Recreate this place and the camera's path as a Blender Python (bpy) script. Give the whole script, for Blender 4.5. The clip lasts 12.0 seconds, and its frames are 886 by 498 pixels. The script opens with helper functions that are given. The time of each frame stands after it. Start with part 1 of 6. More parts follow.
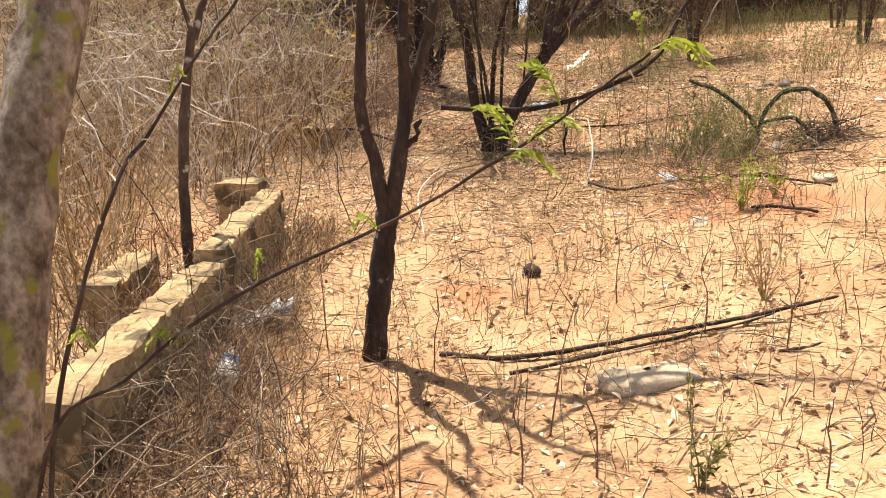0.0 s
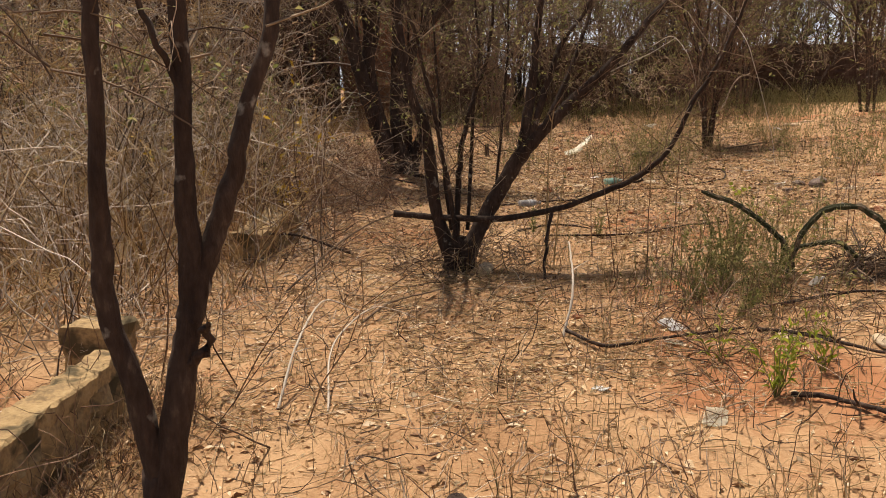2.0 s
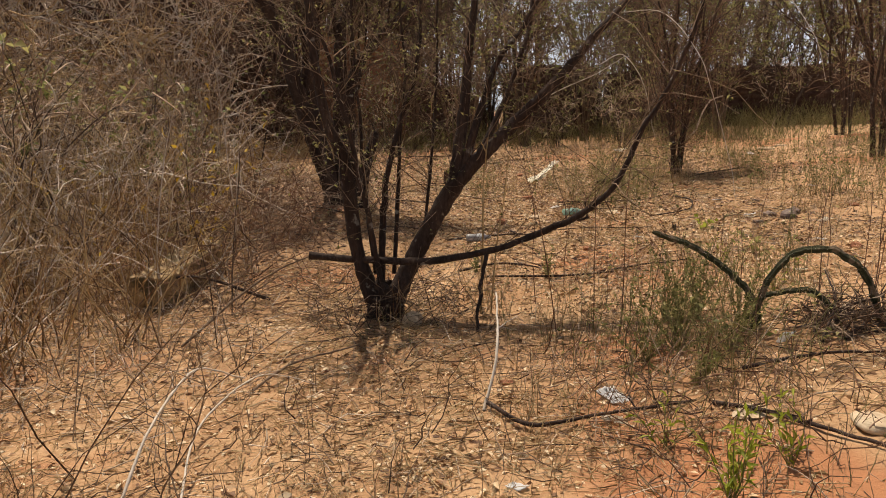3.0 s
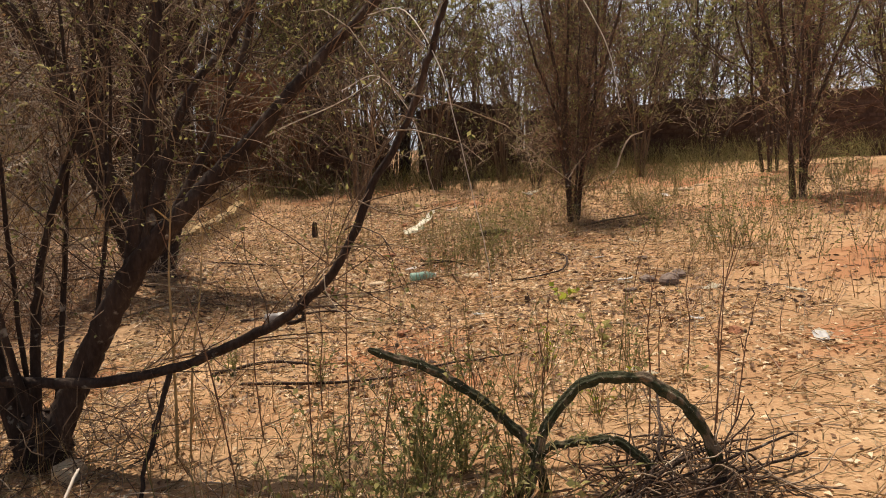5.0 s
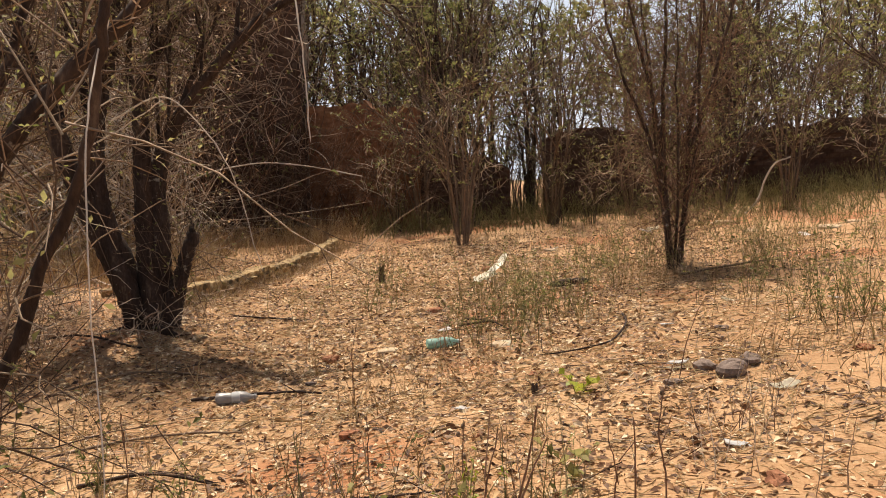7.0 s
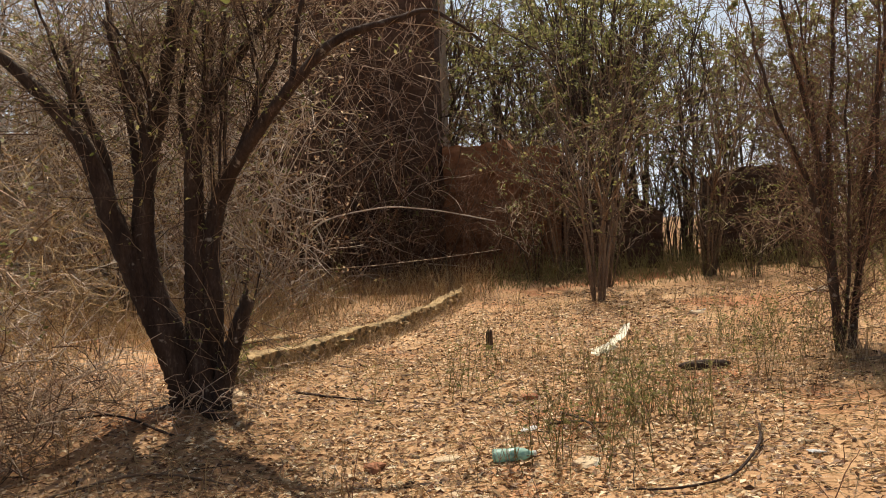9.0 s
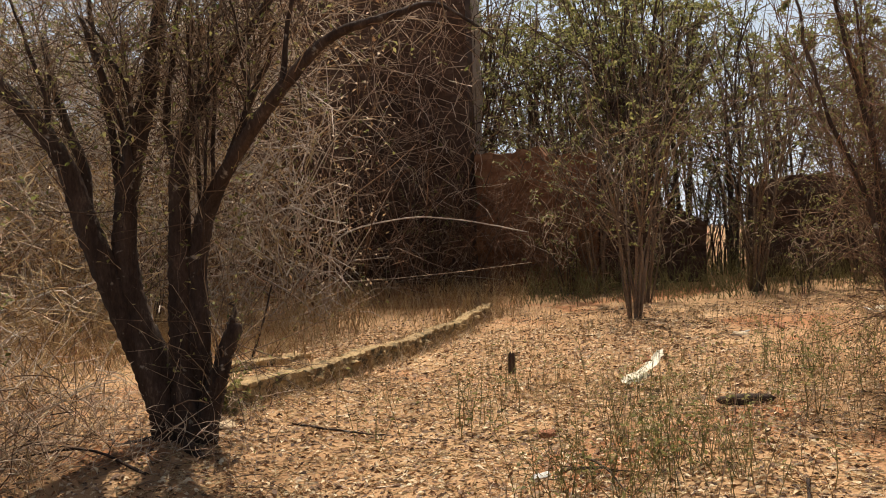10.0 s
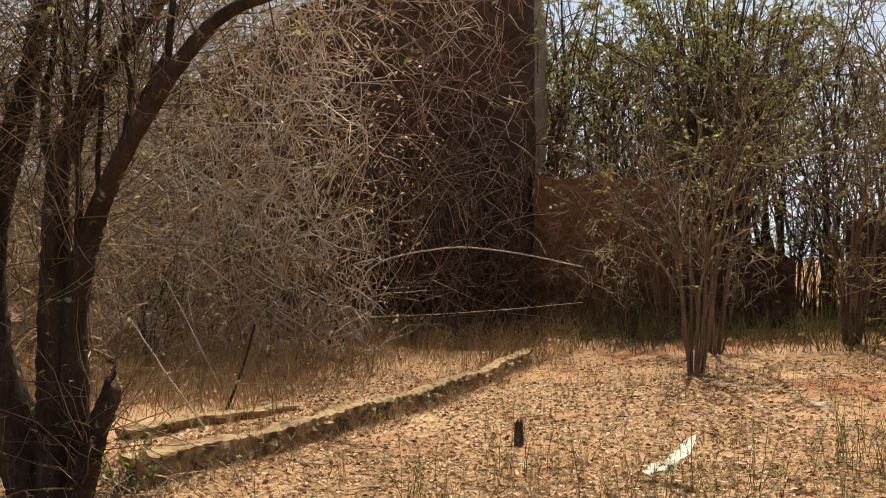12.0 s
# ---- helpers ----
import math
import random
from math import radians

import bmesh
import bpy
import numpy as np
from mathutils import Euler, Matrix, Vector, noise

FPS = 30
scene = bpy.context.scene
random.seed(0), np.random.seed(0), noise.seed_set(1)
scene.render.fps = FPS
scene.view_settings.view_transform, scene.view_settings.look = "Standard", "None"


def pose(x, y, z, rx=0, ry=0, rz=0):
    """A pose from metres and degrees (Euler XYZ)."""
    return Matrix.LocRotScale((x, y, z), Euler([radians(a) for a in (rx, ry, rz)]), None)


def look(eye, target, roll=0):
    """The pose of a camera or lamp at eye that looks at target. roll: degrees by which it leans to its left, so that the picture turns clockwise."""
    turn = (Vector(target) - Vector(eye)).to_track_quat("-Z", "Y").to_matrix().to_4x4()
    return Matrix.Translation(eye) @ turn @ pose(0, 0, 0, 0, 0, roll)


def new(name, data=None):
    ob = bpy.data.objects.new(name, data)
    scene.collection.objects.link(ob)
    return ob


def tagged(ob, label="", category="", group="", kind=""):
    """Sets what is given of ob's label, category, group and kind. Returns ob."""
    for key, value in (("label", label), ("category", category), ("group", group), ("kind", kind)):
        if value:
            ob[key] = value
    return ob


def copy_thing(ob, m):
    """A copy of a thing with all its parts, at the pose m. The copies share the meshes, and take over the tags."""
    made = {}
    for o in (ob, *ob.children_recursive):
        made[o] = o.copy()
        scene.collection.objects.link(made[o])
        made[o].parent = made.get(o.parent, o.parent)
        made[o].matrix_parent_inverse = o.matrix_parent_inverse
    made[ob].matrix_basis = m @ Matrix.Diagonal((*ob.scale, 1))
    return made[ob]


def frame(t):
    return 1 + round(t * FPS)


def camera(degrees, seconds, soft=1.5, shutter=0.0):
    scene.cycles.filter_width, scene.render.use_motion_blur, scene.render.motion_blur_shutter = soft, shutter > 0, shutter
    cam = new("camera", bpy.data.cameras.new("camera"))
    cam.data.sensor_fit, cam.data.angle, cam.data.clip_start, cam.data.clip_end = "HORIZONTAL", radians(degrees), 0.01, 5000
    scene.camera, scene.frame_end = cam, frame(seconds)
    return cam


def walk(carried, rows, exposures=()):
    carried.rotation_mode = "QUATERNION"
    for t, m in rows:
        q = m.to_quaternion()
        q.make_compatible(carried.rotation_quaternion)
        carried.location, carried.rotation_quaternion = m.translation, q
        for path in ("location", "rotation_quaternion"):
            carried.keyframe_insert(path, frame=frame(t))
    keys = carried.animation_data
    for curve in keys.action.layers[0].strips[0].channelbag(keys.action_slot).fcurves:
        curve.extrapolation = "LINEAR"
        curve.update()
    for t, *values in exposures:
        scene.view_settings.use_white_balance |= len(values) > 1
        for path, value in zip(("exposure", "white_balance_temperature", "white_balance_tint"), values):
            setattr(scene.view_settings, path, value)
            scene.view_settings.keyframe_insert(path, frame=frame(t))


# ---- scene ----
cam = camera(56.0, 12.0, soft=1.0)
PATH = [
    (0, (-0.592, 0.761, 1.484), (-0.166, 2.637, 0.94), -1.0),
    (0.5, (-0.324, 1.109, 1.579), (0.084, 3.0, 1.072), -1.0),
    (1, (-0.029, 1.46, 1.579), (0.366, 3.364, 1.111), -0.8),
    (1.5, (0.113, 1.89, 1.585), (0.515, 3.804, 1.166), -0.3),
    (2, (0.313, 2.355, 1.606), (0.711, 4.276, 1.218), -0.2),
    (2.5, (0.562, 2.747, 1.615), (0.974, 4.67, 1.253), -0.2),
    (2.7, (0.681, 2.879, 1.616), (1.103, 4.801, 1.263), -0.2),
    (4.3, (2.124, 4.065, 1.599), (2.629, 5.982, 1.335), -2.0),
    (4.5, (2.278, 4.239, 1.634), (2.788, 6.155, 1.371), -2.0),
    (5, (2.682, 4.557, 1.622), (3.203, 6.473, 1.377), -1.4),
    (5.5, (3.127, 4.868, 1.626), (3.617, 6.794, 1.402), -2.2),
    (6, (3.535, 5.191, 1.642), (3.908, 7.144, 1.427), -2.7),
    (6.5, (3.931, 5.558, 1.627), (4.195, 7.531, 1.432), -2.4),
    (7, (4.205, 5.797, 1.666), (4.323, 7.787, 1.499), -2.2),
    (7.5, (4.443, 6.139, 1.75), (4.411, 8.133, 1.602), -2.2),
    (7.7, (4.54, 6.292, 1.733), (4.48, 8.286, 1.593), -2.0),
    (9.3, (4.937, 7.331, 1.89), (4.607, 9.302, 1.83), -2.1),
    (9.5, (4.966, 7.464, 1.908), (4.613, 9.432, 1.852), -2.1),
    (10, (5.061, 7.834, 1.912), (4.672, 9.795, 1.861), -1.8),
    (10.5, (5.273, 8.198, 1.925), (4.851, 10.152, 1.88), -1.3),
    (11, (5.499, 8.581, 1.967), (5.04, 10.527, 1.927), -1.0),
    (11.5, (5.625, 9.063, 1.994), (5.052, 10.979, 1.993), -0.8),
    (12, (5.627, 9.526, 2.007), (5.01, 11.428, 2.019), -0.3),
]

# ---------------------------------------------------------------- light
EXPOSURES = [(t, stops, 6700 if t < 0.8 else 7000 if t < 1.8 else 7300 if t < 9 else 7150, 10 if t < 1.2 or t > 9 else 14) for t, stops in ((0.0, 1.05), (0.5, 0.9), (1.0, 0.48), (1.5, 0.25), (2.0, 0.16), (2.5, 0.07), (4.5, 0.12), (6.0, 0.3), (7.5, 0.4), (9.5, 0.28), (12.0, 0.32))]
walk(cam, [(t, look(eye, target, roll)) for t, eye, target, roll in PATH], EXPOSURES)

SUN_ELEVATION, SUN_AZIMUTH = radians(65), radians(-12)  # azimuth from +y towards +x
world = bpy.data.worlds.new("sky")
scene.world = world
world.use_nodes = True
wn = world.node_tree.nodes
sky = wn.new("ShaderNodeTexSky")
sky.sky_type, sky.sun_disc = "NISHITA", False
sky.sun_elevation, sky.sun_rotation = SUN_ELEVATION, SUN_AZIMUTH
sky.air_density, sky.dust_density, sky.ozone_density = 1.0, 3.0, 1.0
world.node_tree.links.new(sky.outputs[0], wn["Background"].inputs[0])
wn["Background"].inputs[1].default_value = 0.058
sun = new("sun", bpy.data.lights.new("sun", "SUN"))
sun.data.energy, sun.data.angle, sun.data.color = 5.0, radians(0.5), (1.0, 0.95, 0.86)
to_sun = Vector((math.sin(SUN_AZIMUTH) * math.cos(SUN_ELEVATION), math.cos(SUN_AZIMUTH) * math.cos(SUN_ELEVATION), math.sin(SUN_ELEVATION)))
sun.matrix_world = look(to_sun * 60, (0, 0, 0))

# ---------------------------------------------------------------- materials


def material(name, colours, scale=6.0, rough=0.85, bump=0.3, fine=40.0, island=0.0, stretch=(1, 1, 1), spec=0.25, translucent=0.0, blotch=None, metal=0.0):
    """Noise-mottled surface: colours is a list of (position, rgb); island: variation from piece to piece; blotch: (rgb, scale, threshold)."""
    m = bpy.data.materials.new(name)
    m.use_nodes = True
    n, l = m.node_tree.nodes, m.node_tree.links
    b = n["Principled BSDF"]
    tc, mp = n.new("ShaderNodeTexCoord"), n.new("ShaderNodeMapping")
    mp.inputs["Scale"].default_value = stretch
    l.new(tc.outputs["Object"], mp.inputs[0])
    big, small = n.new("ShaderNodeTexNoise"), n.new("ShaderNodeTexNoise")
    for tex, s, d in ((big, scale, 5), (small, fine, 6)):
        tex.inputs["Scale"].default_value, tex.inputs["Detail"].default_value, tex.inputs["Roughness"].default_value = s, d, 0.6
        l.new(mp.outputs[0], tex.inputs["Vector"])
    mix = n.new("ShaderNodeMath")
    mix.operation = "MULTIPLY_ADD"
    mix.inputs[1].default_value = 0.45
    l.new(small.outputs["Fac"], mix.inputs[0])
    half = n.new("ShaderNodeMath")
    half.operation = "MULTIPLY"
    half.inputs[1].default_value = 0.6
    l.new(big.outputs["Fac"], half.inputs[0])
    l.new(half.outputs[0], mix.inputs[2])
    fac = mix.outputs[0]
    if island:
        geo, add = n.new("ShaderNodeNewGeometry"), n.new("ShaderNodeMath")
        add.operation = "MULTIPLY_ADD"
        add.inputs[1].default_value = island
        l.new(geo.outputs["Random Per Island"], add.inputs[0])
        off = n.new("ShaderNodeMath")
        off.operation = "SUBTRACT"
        off.inputs[1].default_value = island / 2
        l.new(fac, off.inputs[0])
        l.new(off.outputs[0], add.inputs[2])
        fac = add.outputs[0]
    ramp = n.new("ShaderNodeValToRGB")
    els = ramp.color_ramp.elements
    while len(els) < len(colours):
        els.new(0.5)
    for e, (pos, rgb) in zip(els, colours):
        e.position, e.color = pos, (*rgb, 1)
    l.new(fac, ramp.inputs[0])
    colour = ramp.outputs[0]
    if blotch:
        rgb, s, thr = blotch
        tex, step, mx = n.new("ShaderNodeTexNoise"), n.new("ShaderNodeMapRange"), n.new("ShaderNodeMix")
        mx.data_type = "RGBA"
        tex.inputs["Scale"].default_value, tex.inputs["Detail"].default_value = s, 6
        step.inputs[1].default_value, step.inputs[2].default_value = thr, thr + 0.08
        l.new(tc.outputs["Object"], tex.inputs["Vector"])
        l.new(tex.outputs["Fac"], step.inputs[0])
        l.new(step.outputs[0], mx.inputs[0])
        l.new(colour, mx.inputs[6])
        mx.inputs[7].default_value = (*rgb, 1)
        colour = mx.outputs[2]
    l.new(colour, b.inputs["Base Color"])
    b.inputs["Roughness"].default_value, b.inputs["Metallic"].default_value = rough, metal
    b.inputs["Specular IOR Level"].default_value = spec
    if bump:
        bm = n.new("ShaderNodeBump")
        bm.inputs["Strength"].default_value, bm.inputs["Distance"].default_value = bump, 0.02
        l.new(mix.outputs[0], bm.inputs["Height"])
        l.new(bm.outputs[0], b.inputs["Normal"])
    if translucent:
        tr, ms = n.new("ShaderNodeBsdfTranslucent"), n.new("ShaderNodeMixShader")
        ms.inputs[0].default_value = translucent
        l.new(colour, tr.inputs[0])
        l.new(b.outputs[0], ms.inputs[1])
        l.new(tr.outputs[0], ms.inputs[2])
        l.new(ms.outputs[0], n["Material Output"].inputs[0])
    return m


SOIL = material("sandy_soil", [(0.25, (0.16, 0.085, 0.04)), (0.45, (0.34, 0.19, 0.095)), (0.6, (0.45, 0.28, 0.15)), (0.8, (0.56, 0.39, 0.23))], 1.3, 0.95, 0.8, 55, blotch=((0.36, 0.16, 0.075), 0.55, 0.56))
LITTER = material("dry_leaf_litter", [(0.15, (0.13, 0.06, 0.03)), (0.4, (0.34, 0.19, 0.095)), (0.65, (0.57, 0.38, 0.2)), (0.9, (0.78, 0.64, 0.44))], 3, 0.6, 0.1, 30, island=0.95, translucent=0.25)
STRAW = material("dry_straw", [(0.15, (0.17, 0.09, 0.04)), (0.4, (0.4, 0.26, 0.12)), (0.65, (0.56, 0.41, 0.22)), (0.95, (0.66, 0.55, 0.37))], 3, 0.75, 0.1, 30, island=0.7, translucent=0.4)
GREEN_STRAW = material("half_green_weed_stalks", [(0.2, (0.13, 0.1, 0.04)), (0.5, (0.2, 0.19, 0.07)), (0.8, (0.34, 0.28, 0.13))], 3, 0.7, 0.1, 30, island=0.6, translucent=0.25)
TWIG = material("grey_brown_twigs", [(0.15, (0.035, 0.02, 0.013)), (0.45, (0.11, 0.068, 0.043)), (0.75, (0.27, 0.19, 0.125)), (0.95, (0.5, 0.4, 0.3))], 3, 0.85, 0.2, 40, island=0.6)
RED_TWIG = material("red_brown_twigs", [(0.15, (0.06, 0.03, 0.018)), (0.5, (0.16, 0.085, 0.05)), (0.8, (0.27, 0.16, 0.1)), (0.97, (0.45, 0.34, 0.25))], 3, 0.85, 0.2, 40, island=0.6)
# lit counterpart of RED_TWIG: the sun on the vines is put into the colour
VINE = material("sunlit_tan_twigs", [(0.15, (0.14, 0.085, 0.055)), (0.4, (0.34, 0.22, 0.145)), (0.65, (0.53, 0.4, 0.285)), (0.92, (0.68, 0.57, 0.45))], 3, 0.8, 0.2, 40, island=0.7)
PALE_TWIG = material("bleached_pale_twigs", [(0.2, (0.4, 0.32, 0.25)), (0.6, (0.58, 0.5, 0.41)), (0.9, (0.72, 0.66, 0.58))], 4, 0.8, 0.2, 40, island=0.5)
BARK = material("rough_dark_bark", [(0.25, (0.012, 0.007, 0.005)), (0.45, (0.03, 0.018, 0.013)), (0.6, (0.06, 0.038, 0.028)), (0.78, (0.17, 0.125, 0.095))], 9, 0.9, 1.0, 60, stretch=(1, 1, 0.3), blotch=((0.27, 0.24, 0.2), 14, 0.64))
BARK_B = material("grey_brown_bark", [(0.25, (0.02, 0.012, 0.008)), (0.45, (0.055, 0.034, 0.024)), (0.65, (0.11, 0.075, 0.055)), (0.8, (0.3, 0.23, 0.175))], 9, 0.9, 0.7, 60, stretch=(1, 1, 0.3), blotch=((0.4, 0.35, 0.29), 12, 0.62))
BARK_PALE = material("pale_lichened_bark", [(0.36, (0.035, 0.025, 0.016)), (0.45, (0.1, 0.074, 0.05)), (0.53, (0.18, 0.14, 0.1)), (0.64, (0.33, 0.28, 0.22))], 30, 0.9, 0.8, 110, stretch=(1, 1, 0.7), blotch=((0.2, 0.18, 0.04), 26, 0.57))
LEAF_OLIVE = material("olive_leaves", [(0.2, (0.09, 0.1, 0.03)), (0.5, (0.21, 0.21, 0.07)), (0.85, (0.38, 0.34, 0.14))], 3, 0.6, 0.0, 30, island=0.6, translucent=0.55)
LEAF_GREEN = material("fresh_green_leaves", [(0.2, (0.14, 0.19, 0.018)), (0.5, (0.28, 0.33, 0.035)), (0.85, (0.46, 0.46, 0.08))], 5, 0.5, 0.0, 60, island=0.4, translucent=0.5)
LEAF_YELLOW = material("yellowed_leaves", [(0.2, (0.35, 0.2, 0.02)), (0.6, (0.55, 0.36, 0.04)), (0.9, (0.6, 0.45, 0.1))], 5, 0.6, 0.0, 60, island=0.4, translucent=0.4)
CONCRETE = material("worn_concrete", [(0.3, (0.1, 0.065, 0.035)), (0.44, (0.22, 0.15, 0.08)), (0.57, (0.38, 0.26, 0.13)), (0.78, (0.52, 0.39, 0.21))], 4.5, 0.95, 1.0, 38, blotch=((0.1, 0.075, 0.04), 6, 0.54))
STONE = material("pale_sandstone", [(0.25, (0.3, 0.2, 0.12)), (0.5, (0.5, 0.38, 0.25)), (0.8, (0.64, 0.54, 0.4))], 6, 0.95, 0.5, 60)
DARK_STONE = material("dark_stones", [(0.25, (0.08, 0.055, 0.045)), (0.5, (0.19, 0.14, 0.115)), (0.8, (0.34, 0.27, 0.23))], 8, 0.9, 0.5, 60)
CLAY = material("red_clay_rubble", [(0.25, (0.15, 0.06, 0.035)), (0.5, (0.3, 0.13, 0.07)), (0.8, (0.42, 0.23, 0.14))], 8, 0.95, 0.5, 60)
PLASTER = material("sunlit_stained_plaster", [(0.25, (0.2, 0.15, 0.11)), (0.5, (0.36, 0.29, 0.23)), (0.8, (0.5, 0.43, 0.35))], 2, 0.95, 0.6, 30)
CACTUS = material("dull_green_cactus_skin", [(0.25, (0.018, 0.02, 0.01)), (0.5, (0.045, 0.048, 0.022)), (0.8, (0.14, 0.12, 0.075))], 16, 0.9, 0.9, 80, blotch=((0.2, 0.15, 0.1), 16, 0.55))
ROTTEN = material("charred_rotten_wood", [(0.25, (0.018, 0.012, 0.01)), (0.5, (0.05, 0.033, 0.025)), (0.8, (0.12, 0.085, 0.06))], 14, 0.95, 0.8, 80)
WHITE_PLASTIC = material("crumpled_white_plastic", [(0.3, (0.62, 0.62, 0.62)), (0.6, (0.75, 0.75, 0.74)), (0.85, (0.82, 0.82, 0.8))], 8, 0.5, 0.3, 50, translucent=0.45)
CLOTH = material("dirty_white_cloth", [(0.3, (0.7, 0.66, 0.55)), (0.6, (0.84, 0.81, 0.7)), (0.85, (0.88, 0.86, 0.78))], 9, 0.9, 0.3, 90, translucent=0.75)
BLUE_PRINT = material("blue_print", [(0.3, (0.05, 0.1, 0.22)), (0.7, (0.12, 0.2, 0.36))], 20, 0.45, 0.1, 60)
RED_PRINT = material("red_cap_plastic", [(0.3, (0.4, 0.05, 0.05)), (0.7, (0.55, 0.1, 0.09))], 20, 0.45, 0.1, 60)


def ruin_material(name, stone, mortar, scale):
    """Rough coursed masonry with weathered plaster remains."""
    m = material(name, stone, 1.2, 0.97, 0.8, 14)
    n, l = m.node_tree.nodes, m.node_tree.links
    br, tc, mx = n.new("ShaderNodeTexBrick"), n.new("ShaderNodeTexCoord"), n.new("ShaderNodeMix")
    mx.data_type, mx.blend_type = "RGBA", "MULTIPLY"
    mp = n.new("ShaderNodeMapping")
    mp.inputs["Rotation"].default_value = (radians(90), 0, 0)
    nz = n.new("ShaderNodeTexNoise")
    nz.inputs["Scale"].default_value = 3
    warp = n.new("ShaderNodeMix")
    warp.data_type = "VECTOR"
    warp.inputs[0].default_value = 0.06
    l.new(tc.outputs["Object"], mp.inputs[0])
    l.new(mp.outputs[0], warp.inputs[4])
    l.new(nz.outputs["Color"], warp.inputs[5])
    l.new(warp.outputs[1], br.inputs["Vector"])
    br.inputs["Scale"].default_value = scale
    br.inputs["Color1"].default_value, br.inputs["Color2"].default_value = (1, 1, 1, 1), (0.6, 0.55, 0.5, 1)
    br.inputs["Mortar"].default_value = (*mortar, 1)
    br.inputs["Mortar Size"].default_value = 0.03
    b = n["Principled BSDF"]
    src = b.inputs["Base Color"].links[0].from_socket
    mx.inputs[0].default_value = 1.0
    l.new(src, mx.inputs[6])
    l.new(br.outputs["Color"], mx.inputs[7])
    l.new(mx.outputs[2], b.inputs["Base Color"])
    return m


# brick tones lowered so the shade on the ruin's face is partly in the colour
MASONRY = ruin_material("shade_toned_brick_masonry", [(0.25, (0.04, 0.025, 0.019)), (0.5, (0.105, 0.063, 0.046)), (0.8, (0.2, 0.135, 0.1))], (0.7, 0.65, 0.6), 2.4)
RED_EARTH = ruin_material("red_earth_wall", [(0.25, (0.15, 0.065, 0.035)), (0.5, (0.3, 0.14, 0.075)), (0.8, (0.4, 0.23, 0.13))], (0.8, 0.75, 0.7), 2.2)

# ---------------------------------------------------------------- mesh helpers
rng = np.random.default_rng(7)
LAND = (-0.00896, 0.11575, -0.01464, 0.00459, -0.00639, 0.0018)


def bank(x, y):
    """The raised soil round the big tree and along the near kerb."""
    tree_bank = 0.3 * np.exp(-((np.maximum(x - 1.5, 0) / 1.5) ** 2) - ((y - 14.5) / 3.0) ** 2) * np.exp(-((np.minimum(x + 4, 0) / 3.0) ** 2))
    kerb_line = x + 1.19 - 0.268 * (y - 3.5)
    return tree_bank + 0.12 * np.exp(-((kerb_line / 0.4) ** 2) - ((y - 5.0) / 2.3) ** 4)


def gz(x, y):
    """Height of the ground."""
    cx, cy = np.clip(x, -6, 14), np.clip(y, -2, 28)
    a, b, c, d, e, f = LAND
    return a + b * cx + c * cy + d * cx * cx + e * cx * cy + f * cy * cy - 0.1 * np.exp(-((x - 0.5) ** 2 + (y - 5.0) ** 2) / 2.5) + bank(x, y)


def fade_land(x, y):
    """The ground with its small bumps."""
    return gz(x, y) + 0.018 * np.sin(3.1 * x + 1.3 * np.sin(2.3 * y)) * np.sin(2.7 * y + 0.8) + 0.008 * np.sin(9 * x + 2) * np.sin(8 * y + 3 * np.sin(5 * x))


def np_mesh(name, verts, faces, smooth=True):
    """A mesh from arrays: verts (n, 3), faces (m, 3 or 4)."""
    me = bpy.data.meshes.new(name)
    verts, faces = np.asarray(verts, np.float32), np.asarray(faces, np.int32)
    m, k = faces.shape
    me.vertices.add(len(verts))
    me.vertices.foreach_set("co", verts.ravel())
    me.loops.add(m * k)
    me.loops.foreach_set("vertex_index", faces.ravel())
    me.polygons.add(m)
    me.polygons.foreach_set("loop_start", np.arange(m, dtype=np.int32) * k)
    me.polygons.foreach_set("use_smooth", np.full(m, smooth))
    me.update(calc_edges=True)
    return me


def add(name, geo, mat, parent=None, label="", smooth=True, **tags):
    """Links arrays (verts, faces) as one mesh object, under a parent if given."""
    ob = new(name, np_mesh(name, *geo, smooth=smooth))
    ob.data.materials.append(mat)
    ob.parent = parent
    return tagged(ob, label, **tags)


def thing(name, at, label, category, group="", rz=0.0):
    ob = new(name)
    ob.matrix_world = pose(*at, 0, 0, rz)
    return tagged(ob, label, category, group)


def join(*geos):
    """Joins arrays of geometry with faces of the same size."""
    vs, fs, n = [], [], 0
    for v, f in geos:
        if len(f):
            vs.append(v), fs.append(f + n)
            n += len(v)
    return np.concatenate(vs), np.concatenate(fs)


def curve(ctrl, n):
    """n points on a smooth line through the control points."""
    p = np.asarray(ctrl, float)
    p = np.vstack([2 * p[0] - p[1], p, 2 * p[-1] - p[-2]])
    u = np.linspace(0, len(p) - 3, n)
    i = np.minimum(u.astype(int), len(p) - 4)
    f = (u - i)[:, None]
    a, b, c, d = p[i], p[i + 1], p[i + 2], p[i + 3]
    return 0.5 * (2 * b + (c - a) * f + (2 * a - 5 * b + 4 * c - d) * f**2 + (3 * b - 3 * c + d - a) * f**3)


